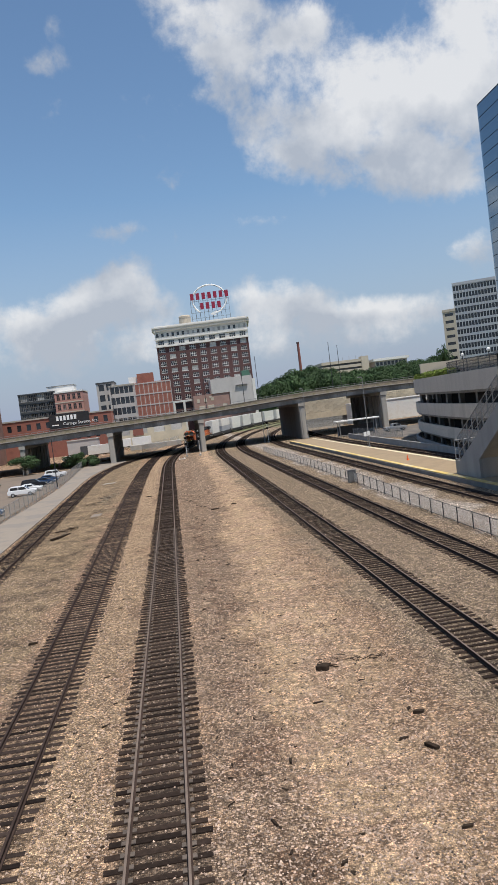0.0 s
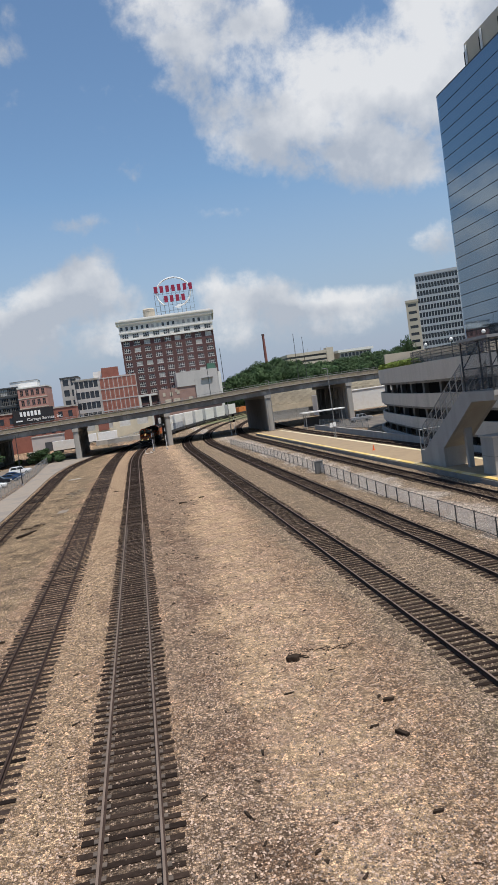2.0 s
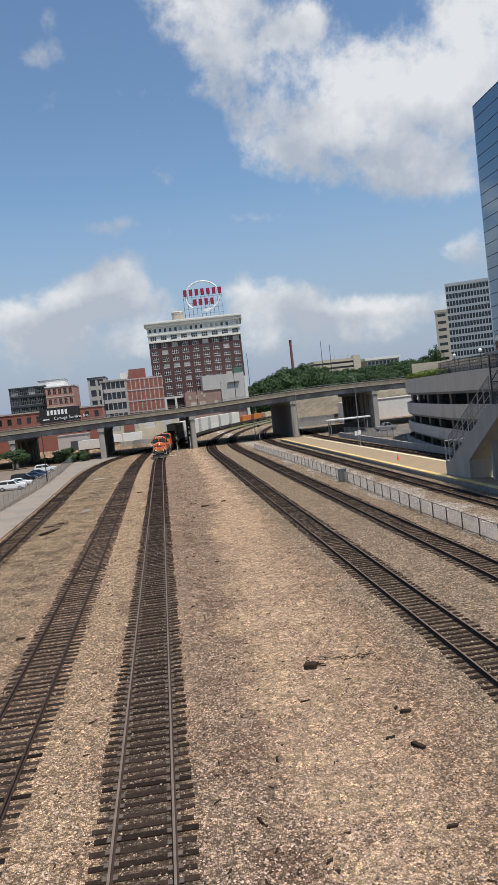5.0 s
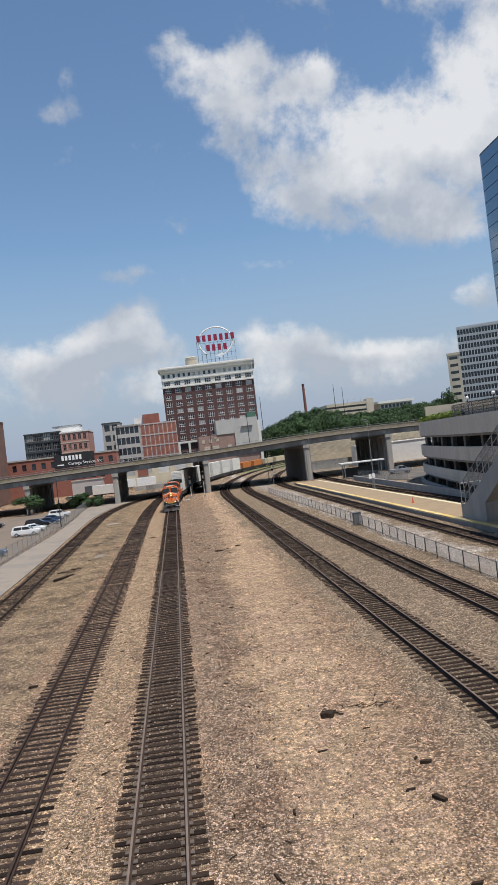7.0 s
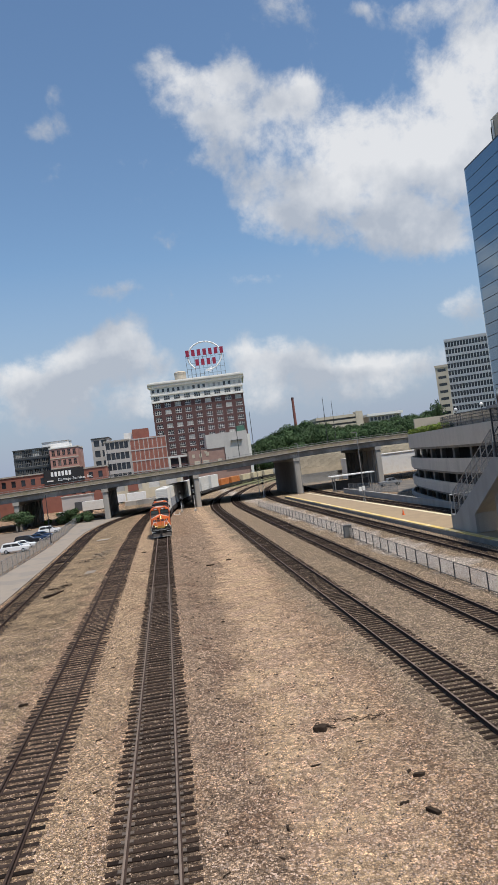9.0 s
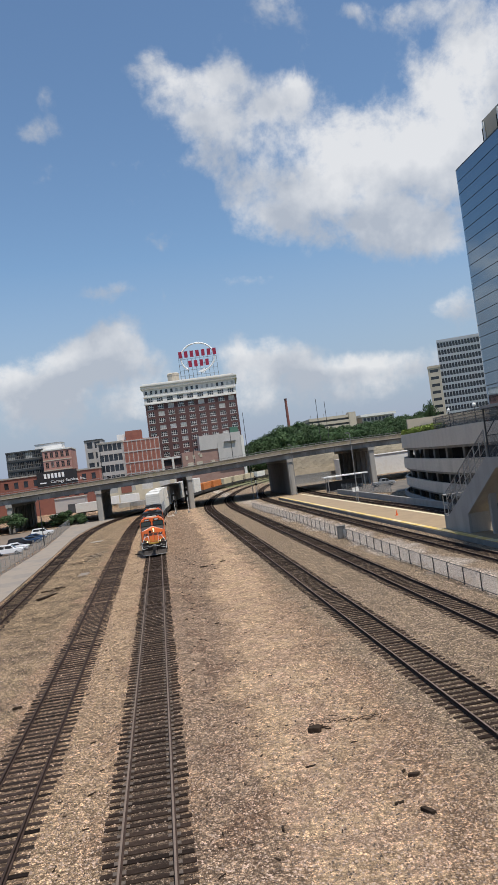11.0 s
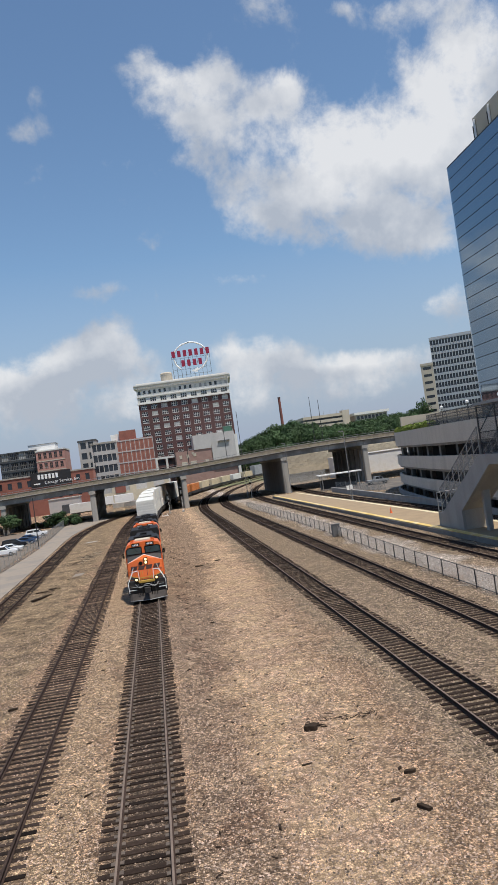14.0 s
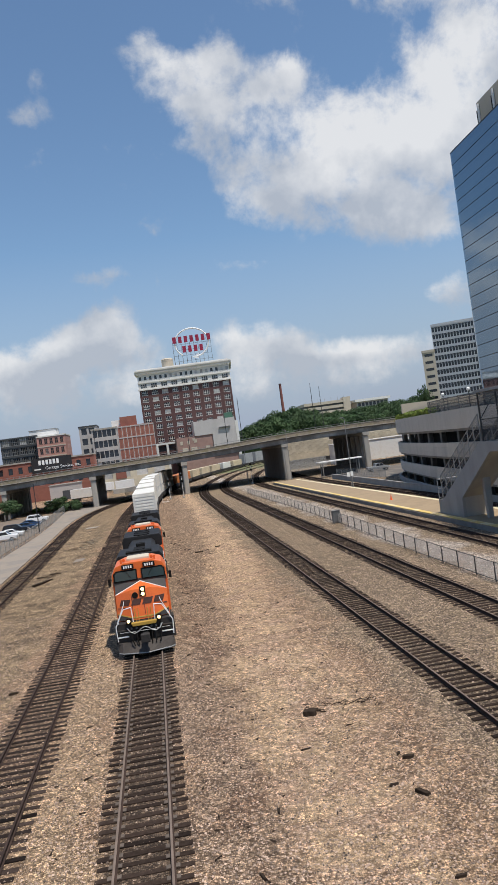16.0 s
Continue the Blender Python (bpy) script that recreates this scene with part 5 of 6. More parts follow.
for i in range(9):
    x = 39.0 + i * 2.1
    part("post", Kit().rod((x, 243, -0.2), (x, 243, 3.6), 0.06), STEEL_GREY, pf)
    if i < 8:
        part("wire_panel", Kit().add([(x, 243, -0.1), (x + 2.1, 243, -0.1), (x + 2.1, 243, 3.5), (x, 243, 3.5)], [(0, 1, 2, 3)]), PIER_MESH, pf)
shelter = thing("platform_shelter", "small flat-roofed platform shelter", "shelter", pose(45.5, 184, -0.2))
part("roof", Kit().box(-5.5, 5.5, -1.6, 1.6, 3.7, 4.0), WHITE_METAL, shelter, bevel=0.04)
for x in (-4.6, 4.6):
    for y in (-1.2, 1.2):
        part("post", Kit().rod((x, y, 0), (x, y, 3.7), 0.12, 8), STEEL_GREY, shelter)
part("rear_panel", Kit().box(-4.6, 4.6, 1.15, 1.22, 0.3, 2.6), BLACK_METAL, shelter)
fr = thing("yard_fence", "grey chain-link fence round the small lot", "fence")
for i in range(10):
    x, y = 42.5 + i * 0.55, 176 - i * 2.5
    part("post", Kit().rod((x, y, -0.2), (x, y, 2.0), 0.04), STEEL_GREY, fr)
    if i < 9:
        part("wire_panel", Kit().add([(x, y, -0.1), (x + 0.55, y - 2.5, -0.1), (x + 0.55, y - 2.5, 1.95), (x, y, 1.95)], [(0, 1, 2, 3)]), FENCE_THIN, fr)
solid("small_lot", Kit().prism([(42.6, 176), (75, 176), (75, 196), (42.6, 196)], "z", -0.5, -0.15), ASPHALT, "tan-grey asphalt lot near the overpass", "lot", kind="structure")
solid("small_lot_south", Kit().prism([(48, 152), (56, 160), (75, 164), (75, 175.9), (42.7, 175.9)], "z", -0.5, -0.146), ASPHALT, "brown asphalt lot beside the garage", "lot", kind="structure")


# ---- road vehicles ----
def car(x, y, yaw, paint, kind, label, z=-0.12):
    root = thing("parked_car", label, "car", pose(x, y, z, 0, 0, yaw), group="parked cars")
    if kind == "suv":
        body = [(-2.3, 0.35), (-2.38, 0.8), (-2.3, 1.05), (-1.95, 1.12), (2.0, 1.05), (2.32, 0.95), (2.36, 0.5), (2.25, 0.32)]
        cabin = [(-2.25, 1.05), (-2.0, 1.66), (-1.6, 1.74), (0.35, 1.72), (1.2, 1.05)]
    elif kind == "pickup":
        body = [(-2.8, 0.5), (-2.85, 1.12), (-0.9, 1.15), (1.1, 1.15), (2.6, 1.05), (2.75, 0.6), (2.6, 0.45)]
        cabin = [(-1.0, 1.12), (-0.85, 1.82), (0.75, 1.84), (1.5, 1.12)]
    else:
        body = [(-2.2, 0.3), (-2.3, 0.7), (-2.2, 0.92), (-1.6, 0.98), (1.1, 0.95), (2.1, 0.78), (2.25, 0.5), (2.15, 0.28)]
        cabin = [(-1.75, 0.95), (-1.0, 1.42), (0.2, 1.44), (1.15, 0.93)]
    b = part("body", Kit().prism(body, "y", -0.9, 0.9), paint, root, bevel=0.08, smooth=False)
    c = part("cabin", Kit().prism(cabin, "y", -0.76, 0.76), paint, root, bevel=0.06)
    zl, zh = cabin[0][1] + 0.06, cabin[1][1] - 0.08
    xl, xr = cabin[0][0] + 0.3, cabin[-1][0] - 0.3
    mid = (xl + xr) / 2
    for s in (-1, 1):
        for a, e in ((xl, mid - 0.06), (mid + 0.06, xr)):
            part("side_window", Kit().prism([(a, zl), (e, zl), (e - (0.35 if e == xr else 0), zh), (a + (0.2 if a == xl else 0), zh)], "y", s * 0.765, s * 0.785), WINDOW, c, "dark tinted window")
    part("windscreen", Kit().add([(cabin[-1][0] - 0.02, -0.66, cabin[-1][1] + 0.08), (cabin[-1][0] - 0.02, 0.66, cabin[-1][1] + 0.08), (cabin[-2][0] + 0.12, 0.62, cabin[-2][1] - 0.08), (cabin[-2][0] + 0.12, -0.62, cabin[-2][1] - 0.08)], [(0, 1, 2, 3)]), WINDOW, c)
    for wx in (body[0][0] + 0.85, body[-1][0] - 0.85):
        for s in (-1, 1):
            w = part("wheel", Kit().rod((wx, s * 0.72, 0.34), (wx, s * 0.93, 0.34), 0.34, 16), RUBBER, root)
            part("rim", Kit().rod((wx, s * 0.93, 0.34), (wx, s * 0.945, 0.34), 0.2, 12), CAR_SILVER, w)
    for s in (-0.62, 0.62):
        part("headlight", Kit().box(body[-2][0] - 0.1, body[-2][0] + 0.02, s - 0.18, s + 0.18, 0.68, 0.82), WHITE, root)
        part("tail_light", Kit().box(body[1][0] - 0.02, body[1][0] + 0.06, s - 0.12, s + 0.12, 0.75, 0.95), TAIL_RED, root)


car(-26.3, 131.5, 0, CAR_WHITE, "suv", "white sport utility vehicle parked by the fence")
car(-26.4, 138.5, 0, CAR_WHITE, "sedan", "white sedan parked by the fence")
car(-27.0, 146.5, 0, CAR_BLACK, "suv", "black sport utility vehicle parked by the fence")
car(-26.0, 152.5, 0, CAR_BLUE, "sedan", "dark blue sedan parked by the fence")
car(-26.2, 158.5, 0, CAR_BLUE, "sedan", "dark blue sedan parked by the fence")
car(-26.6, 171.0, 0, CAR_WHITE, "suv", "white sport utility vehicle parked by the fence")
car(-38.5, 160.0, 0, CAR_BLACK, "sedan", "black sedan across the parking lot")
car(-25.6, 103.0, 0, CAR_BLUE, "sedan", "dark blue sedan parked by the fence")
car(-25.8, 97.0, 0, CAR_SILVER, "sedan", "silver sedan parked by the fence")
car(53.8, 179.5, 0, CAR_SILVER, "pickup", "silver pickup truck parked near the overpass")
car(-32.5, 243.0, 0, CAR_WHITE, "suv", "white sport utility vehicle behind the overpass")


# ---- trees and the far hill ----
def tree_kind(seed, lobes, leaves):
    rng = random.Random(seed)
    crown, wood = Kit(), Kit()
    wood.rod((0, 0, -0.5), (0.1, 0.05, 4.2), 0.32, 8, 0.2)
    for i in range(lobes):
        a, r = rng.uniform(0, 6.28), rng.uniform(0.4, 3.0)
        c = (r * math.cos(a), r * math.sin(a), rng.uniform(3.6, 8.6) - 0.35 * r)
        wood.rod((0.1, 0.05, rng.uniform(2.2, 4.2)), c, 0.12, 5, 0.03)
        leaf_cloud(crown, rng, c, rng.uniform(1.2, 2.1), leaves, 0.25, 0.85)
    return wood.mesh("trunk", BARK), crown.mesh("crown", LEAF)


TREES = [tree_kind(5, 14, 230), tree_kind(6, 12, 230), tree_kind(7, 16, 210)]


def tree(x, y, z, h, wide, kind, label="broad green deciduous tree in full leaf", turn=0.0):
    root = thing("tree", label, "tree", pose(x, y, z, 0, 0, turn), group="trees")
    root.scale = (wide, wide, h / 10.2)
    wood, crown = TREES[kind]
    part("trunk", wood, None, root)
    part("crown", crown, None, root)


def tree_line(az):
    pts = [(0.10, 0.022), (0.135, 0.030), (0.160, 0.040), (0.176, 0.0515), (0.19, 0.047), (0.21, 0.040), (0.235, 0.037), (0.27, 0.034), (0.32, 0.037), (0.36, 0.040), (0.40, 0.042), (0.5, 0.042)]
    return float(np.interp(az, [p[0] for p in pts], [p[1] for p in pts]))


rng_t = random.Random(41)
for row, yy in enumerate((440, 462, 488, 515)):
    n = 30
    for i in range(n):
        az = 0.105 + (0.40 - 0.105) * (i + rng_t.random()) / n
        y = yy + rng_t.uniform(-9, 9)
        x = az * y
        if 148 < x < 210 and y < 425:
            continue
        base = -0.2 + hill(x, y)
        top = 10.3 + y * tree_line(az) * rng_t.uniform(0.84, 1.06) * (0.86 + 0.05 * row)
        h = max(5.5, top - base)
        tree(x, y, base, h, rng_t.uniform(1.0, 1.4) * (0.7 + 0.05 * h), rng_t.randrange(3), turn=rng_t.uniform(0, 360))
tree(136, 360, -0.2, 32, 1.15, 2, "tall green tree beside the office tower")
tree(129, 376, -0.2, 24, 1.5, 0, "green tree beside the office tower")
tree(-37.8, 195.5, -0.2, 5.8, 1.1, 1, "round green tree by the parking lot")
tree(-24.5, 200.5, -0.2, 4.6, 0.62, 0, "dark green bushy tree beside the overpass pier")
tree(-27.0, 201.5, -0.2, 4.0, 0.6, 2, "dark green bushy tree beside the overpass pier")
tree(-21.5, 199.5, -0.2, 3.2, 0.5, 1, "dark green bushy tree beside the overpass pier")
for i, (x, y, r) in enumerate(((-24.0, 198, 1.6), (-20.5, 198, 1.6), (-27.5, 202, 2.0), (-33, 212, 1.2), (-30, 212, 1.0))):
    shrub(x, y, -0.15, r, "dark green weedy bush by the overpass pier" if i < 3 else "yellowish weedy bush under the overpass", LEAF if i < 3 else SHRUB)

far = thing("far_parking_garage", "beige multi-level parking garage on the wooded hill", "parking garage", pose(128, 610, 0, 0, 0, 0))
# Solid dark core paints the shade inside the open levels.
part("core", Kit().box(0, 38.5, 1.0, 30, 14, 36), GREY_DARK_WALL, far)
for j in range(5):
    part("parapet_band", Kit().box(-0.3, 38.8, 0, 30.2, 19.6 + j * 3.9, 21.9 + j * 3.9), BEIGE, far)
part("stair_block", Kit().box(33, 39, -0.4, 8, 14, 39.2), BEIGE, far)
for i in range(7):
    part("lamp_mast", Kit().rod((2 + i * 5.5, 4, 37), (2 + i * 5.5, 4, 40.5), 0.1, 5), STEEL_GREY, far)
far = thing("white_hill_building", "white flat-roofed building on the wooded hill", "building", pose(171, 606, 0))
part("wall", Kit().box(0, 27, 0, 20, 10, 33.4), GREY_WALL, far)
part("roof", Kit().box(-1.5, 28.5, -1.5, 21, 33.4, 35.4), WHITE_METAL, far)
for i in range(8):
    part("window", Kit().box(1 + i * 3.2, 3.2 + i * 3.2, -0.15, 0.05, 29.6, 32.4), WINDOW, far)
chim = thing("brick_chimney", "tall slender red brick chimney behind the trees", "chimney", pose(108.5, 600, 0))
part("shaft", Kit().rod((0, 0, 5), (0, 0, 55.4), 1.5, 14, 0.95), CHIMNEY, chim)
part("rim", Kit().rod((0, 0, 54.6), (0, 0, 56), 1.1, 14), BRICK_DARK, chim)
rb = thing("green_footbridge", "long green-painted footbridge beyond the overpass", "footbridge", pose(60, 446, 0))
part("side_beam", Kit().box(0, 20, 0, 3, 14.4, 15.8), GREEN_ROOF, rb)
part("hand_rail", Kit().box(0, 20, -0.1, 0.0, 16.5, 16.7), GREEN_ROOF, rb)
for i in range(4):
    part("column", Kit().rod((2 + i * 5, 1.5, -0.3), (2 + i * 5, 1.5, 14.4), 0.5, 8), CONCRETE, rb)


# ---- loose clutter in the yard ----
PLATE = material("dusty_plate_steel", (0.115, 0.09, 0.072), 0.8, 0.1, 0.3, 3, 30, 0.2)


def stump(x, y):
    rng = random.Random(9)
    root = thing("tree_stump", "dark rotten stump lying in the gravel", "stump", pose(x, y, -0.22))
    ring = [(0.28 * rng.uniform(0.7, 1.2) * math.cos(a), 0.23 * rng.uniform(0.7, 1.2) * math.sin(a)) for a in np.linspace(0, 6.28, 12)[:-1]]
    part("block", Kit().prism(ring, "z", 0, 0.21), STUMP, root, bevel=0.03)
    for i in range(6):
        a, reach = rng.uniform(0.3, 2.9), rng.uniform(0.42, 0.62)
        bend = a + rng.uniform(-0.7, 0.7)
        part("root", Kit().rod((0.25 * math.cos(a), 0.2 * math.sin(a), 0.12), (reach * math.cos(a), reach * math.sin(a), 0.05), 0.05, 5, 0.03).rod((reach * math.cos(a), reach * math.sin(a), 0.05), (reach * math.cos(a) + 0.22 * math.cos(bend), reach * math.sin(a) + 0.22 * math.sin(bend), 0.01), 0.03, 5, 0.012), STUMP, root)


def timber(x, y, yaw, length, wide, label="dark broken timber piece on the gravel"):
    root = tagged(new("timber", Kit().prism([(-length / 2, -wide / 2), (length / 2 - 0.06, -wide / 2 + 0.02), (length / 2, wide / 2), (-length / 2 + 0.08, wide / 2 - 0.015)], "z", 0, wide * 0.8).mesh("timber", STUMP, 0.008)), label, "timber", "loose timbers")
    root.matrix_basis = pose(x, y, -0.215, 4, 3, yaw)


stump(4.60, 28.60)
BRUSH = (6.50, 29.10)
timber(6.30, 21.00, -62, 0.48, 0.15)
timber(6.70, 23.40, -10, 0.4, 0.14)
timber(6.50, 23.80, 40, 0.25, 0.1)
timber(5.70, 21.80, 5, 0.35, 0.1)
timber(-8.20, 38.40, 20, 0.5, 0.14)
timber(-12.15, 74.8, 74, 3.6, 0.24)
timber(-11.75, 75.6, 76, 3.3, 0.2)
timber(-12.6, 79.2, 28, 1.3, 0.12)
timber(-11.5, 80.6, 15, 1.1, 0.12)
timber(3.50, 80.30, 10, 0.9, 0.16)
timber(5.70, 82.70, 15, 0.7, 0.14)
timber(-4.10, 102.80, -10, 0.7, 0.14)
timber(1.30, 18.50, 100, 0.4, 0.09)
timber(2.20, 21.60, 80, 0.35, 0.1)
timber(0.30, 19.80, 40, 0.35, 0.06)
timber(-3.60, 26.50, 40, 0.4, 0.07)
timber(2.60, 16.40, 20, 0.25, 0.1)
timber(5.70, 16.90, 0, 0.35, 0.1)
timber(2.60, 50.90, 0, 0.3, 0.1)
timber(3.80, 25.50, 10, 0.4, 0.07)
timber(0.50, 22.00, 80, 0.2, 0.08)
timber(0.50, 40.10, 20, 0.25, 0.08)
timber(5.70, 26.90, 0, 0.3, 0.06)
solid("concrete_pad", Kit().prism([(-13.10, 133.80), (-11.12, 134.01), (-10.90, 135.20), (-12.77, 135.13)], "z", -0.3, -0.15), CONCRETE, "cracked pale concrete pad in the dirt", "slab", bevel=0.02)
solid("concrete_slab", Kit().prism([(-10.50, 88.10), (-9.42, 88.49), (-9.30, 90.70), (-10.32, 90.57)], "z", -0.3, -0.15), STRIP, "flat pale slab lying in the dirt", "slab", bevel=0.02)


def sunken_tie(x, y, yaw, length, mat):
    root = tagged(new("old_tie", Kit().prism([(-length / 2, -0.11), (length / 2 - 0.1, -0.10), (length / 2, 0.10), (-length / 2 + 0.12, 0.12)], "z", -0.1, 0.035).mesh("old_tie", mat, 0.01)), "old rotten tie sunk in the dirt", "old tie", "sunken ties")
    root.matrix_basis = pose(x, y, -0.215, 0.5, 1.0, yaw)


rng_o = random.Random(31)
for k in range(14):
    sunken_tie(-10.75 + rng_o.uniform(-0.5, 0.5) + k * 0.08, 102.0 + k * 0.92, rng_o.uniform(-14, 10), rng_o.uniform(0.9, 2.3), (TIE_OLD, PARAPET, STUMP, PARAPET)[k % 4])
brush_spots = [(-11.1, 103.5), (-10.4, 109.0), (-9.9, 113.0)]


def tie_plates(line, s0, s1):
    k = Kit()
    s = s0
    while s < s1:
        x, y, a = line.at(s)
        for side in (-0.755, 0.755):
            k.box(x + side - 0.18, x + side + 0.18, y - 0.09, y + 0.09, -0.17, -0.150)
        s += 0.53
    solid("tie_plate_row", k, PLATE, "dusty steel tie plates under the rails", "tie plate", kind="stuff")


tie_plates(MAIN, 14.0, 70)


def brush_pile(x, y, spread, count, seed):
    rng = random.Random(seed)
    k = Kit()
    for _ in range(count):
        a, px, py = rng.uniform(0, 6.28), rng.gauss(0, spread), rng.gauss(0, spread * 0.75)
        l = rng.uniform(0.05, 0.2)
        k.rod((px - l * math.cos(a), py - l * math.sin(a), 0.02), (px + l * math.cos(a), py + l * math.sin(a), rng.uniform(0.02, 0.08)), 0.018, 4, 0.008)
    solid("brush_pile", k, STUMP, "heap of dark dead twigs on the gravel", "brush", pose(x, y, -0.21), kind="stuff")


brush_pile(BRUSH[0], BRUSH[1], 0.42, 34, 3)
for k, (bx, by) in enumerate(brush_spots):
    brush_pile(bx, by, 0.7, 26, 50 + k)
brush_pile(-11.9, 79.5, 0.8, 40, 60)
brush_pile(BRUSH[0] - 1.5, BRUSH[1] + 0.5, 0.3, 9, 4)


def scatter_stones():
    """Single stones proud of the ballast where the yard is nearest."""
    rng = np.random.default_rng(12)
    ico = np.array([(1, 0, 0), (-1, 0, 0), (0, 1, 0), (0, -1, 0), (0, 0, 1), (0, 0, -1)], float)
    tri = np.array([(0, 2, 4), (2, 1, 4), (1, 3, 4), (3, 0, 4), (2, 0, 5), (1, 2, 5), (3, 1, 5), (0, 3, 5)])
    n = 70000
    y = 13 + 45 * rng.random(n) ** 1.6
    half = 6.5 + y * 0.36
    x = -half * 0.52 + rng.random(n) * half * 1.5
    for c in (MAIN.x, SIDING.x, THIRD.x, FOURTH.x):
        keep = (np.abs(x - c) > 1.28) | (rng.random(len(x)) < 0.22)
        keep &= (np.abs(np.abs(x - c) - 0.755) > 0.1)
        x, y = x[keep], y[keep]
    n = len(x)
    size = 0.022 + 0.028 * rng.random(n) ** 2
    v = ico[None] * size[:, None, None] * rng.uniform(0.6, 1.25, (n, 6, 1))
    v[:, :, 2] *= 0.75
    a = rng.random(n) * 6.28
    ca, sa = np.cos(a)[:, None], np.sin(a)[:, None]
    vx, vy = v[:, :, 0] * ca - v[:, :, 1] * sa, v[:, :, 0] * sa + v[:, :, 1] * ca
    v = np.stack([vx + x[:, None], vy + y[:, None], v[:, :, 2] - 0.20], 2).reshape(-1, 3)
    f = (tri[None] + (np.arange(n) * 6)[:, None, None]).reshape(-1, 3)
    me = bpy.data.meshes.new("ballast_stones")
    me.from_pydata(v.tolist(), [], f.tolist())
    me.materials.append(STONES)
    tagged(new("ballast_stones", me), "loose crushed ballast stones in mixed tan and grey", "gravel", kind="stuff")


scatter_stones()


def scatter_clods():
    """Dark clods, bark and rotten wood bits strewn beside the main track."""
    rng = random.Random(23)
    k = Kit()
    for i in range(340):
        y = 14 + 90 * rng.random() ** 1.5
        x = rng.choice((rng.gauss(1.4, 0.8), rng.gauss(1.4, 0.8), rng.gauss(5.5, 2.8), rng.gauss(-4.0, 0.7), rng.gauss(-10.5, 2.2)))
        if abs(x - MAIN.x) < 1.4 or abs(x - SIDING.x) < 1.4 or x > 9.3:
            continue
        s = rng.uniform(0.014, 0.040) * (1 + y / 100)
        a, el = rng.uniform(0, 3.14), rng.uniform(1.0, 2.6)
        dx, dy = math.cos(a) * s * el, math.sin(a) * s * el
        k.rod((x - dx, y - dy, -0.205), (x + dx, y + dy, -0.19), s, 6, s * 0.5)
    solid("dark_clods", k, STUMP, "dark clods and bark bits strewn over the gravel", "debris", kind="stuff")


scatter_clods()


# ---- the train ----
def disc(x, y, z, r, depth, sides=16):
    return Kit().rod((x, y, z), (x, y - depth, z), r, sides)


def wheelset(root, y, r=0.52):
    w = part("wheelset", Kit().rod((-0.85, y, r), (0.85, y, r), 0.09, 8), GRIME, root)
    for s in (-1, 1):
        part("wheel", Kit().rod((s * 0.70, y, r), (s * 0.82, y, r), r, 20), GRIME, w, "grimy steel wheel")


NOSE_BLACK = material("faded_black_paint", (0.034, 0.030, 0.028), 0.6, 0, 0.2, 1.2, 14, 0.05)
EMBLEM = material("dark_brown_emblem", (0.06, 0.022, 0.012), 0.5, 0, 0.1, 2, 14, 0.02)


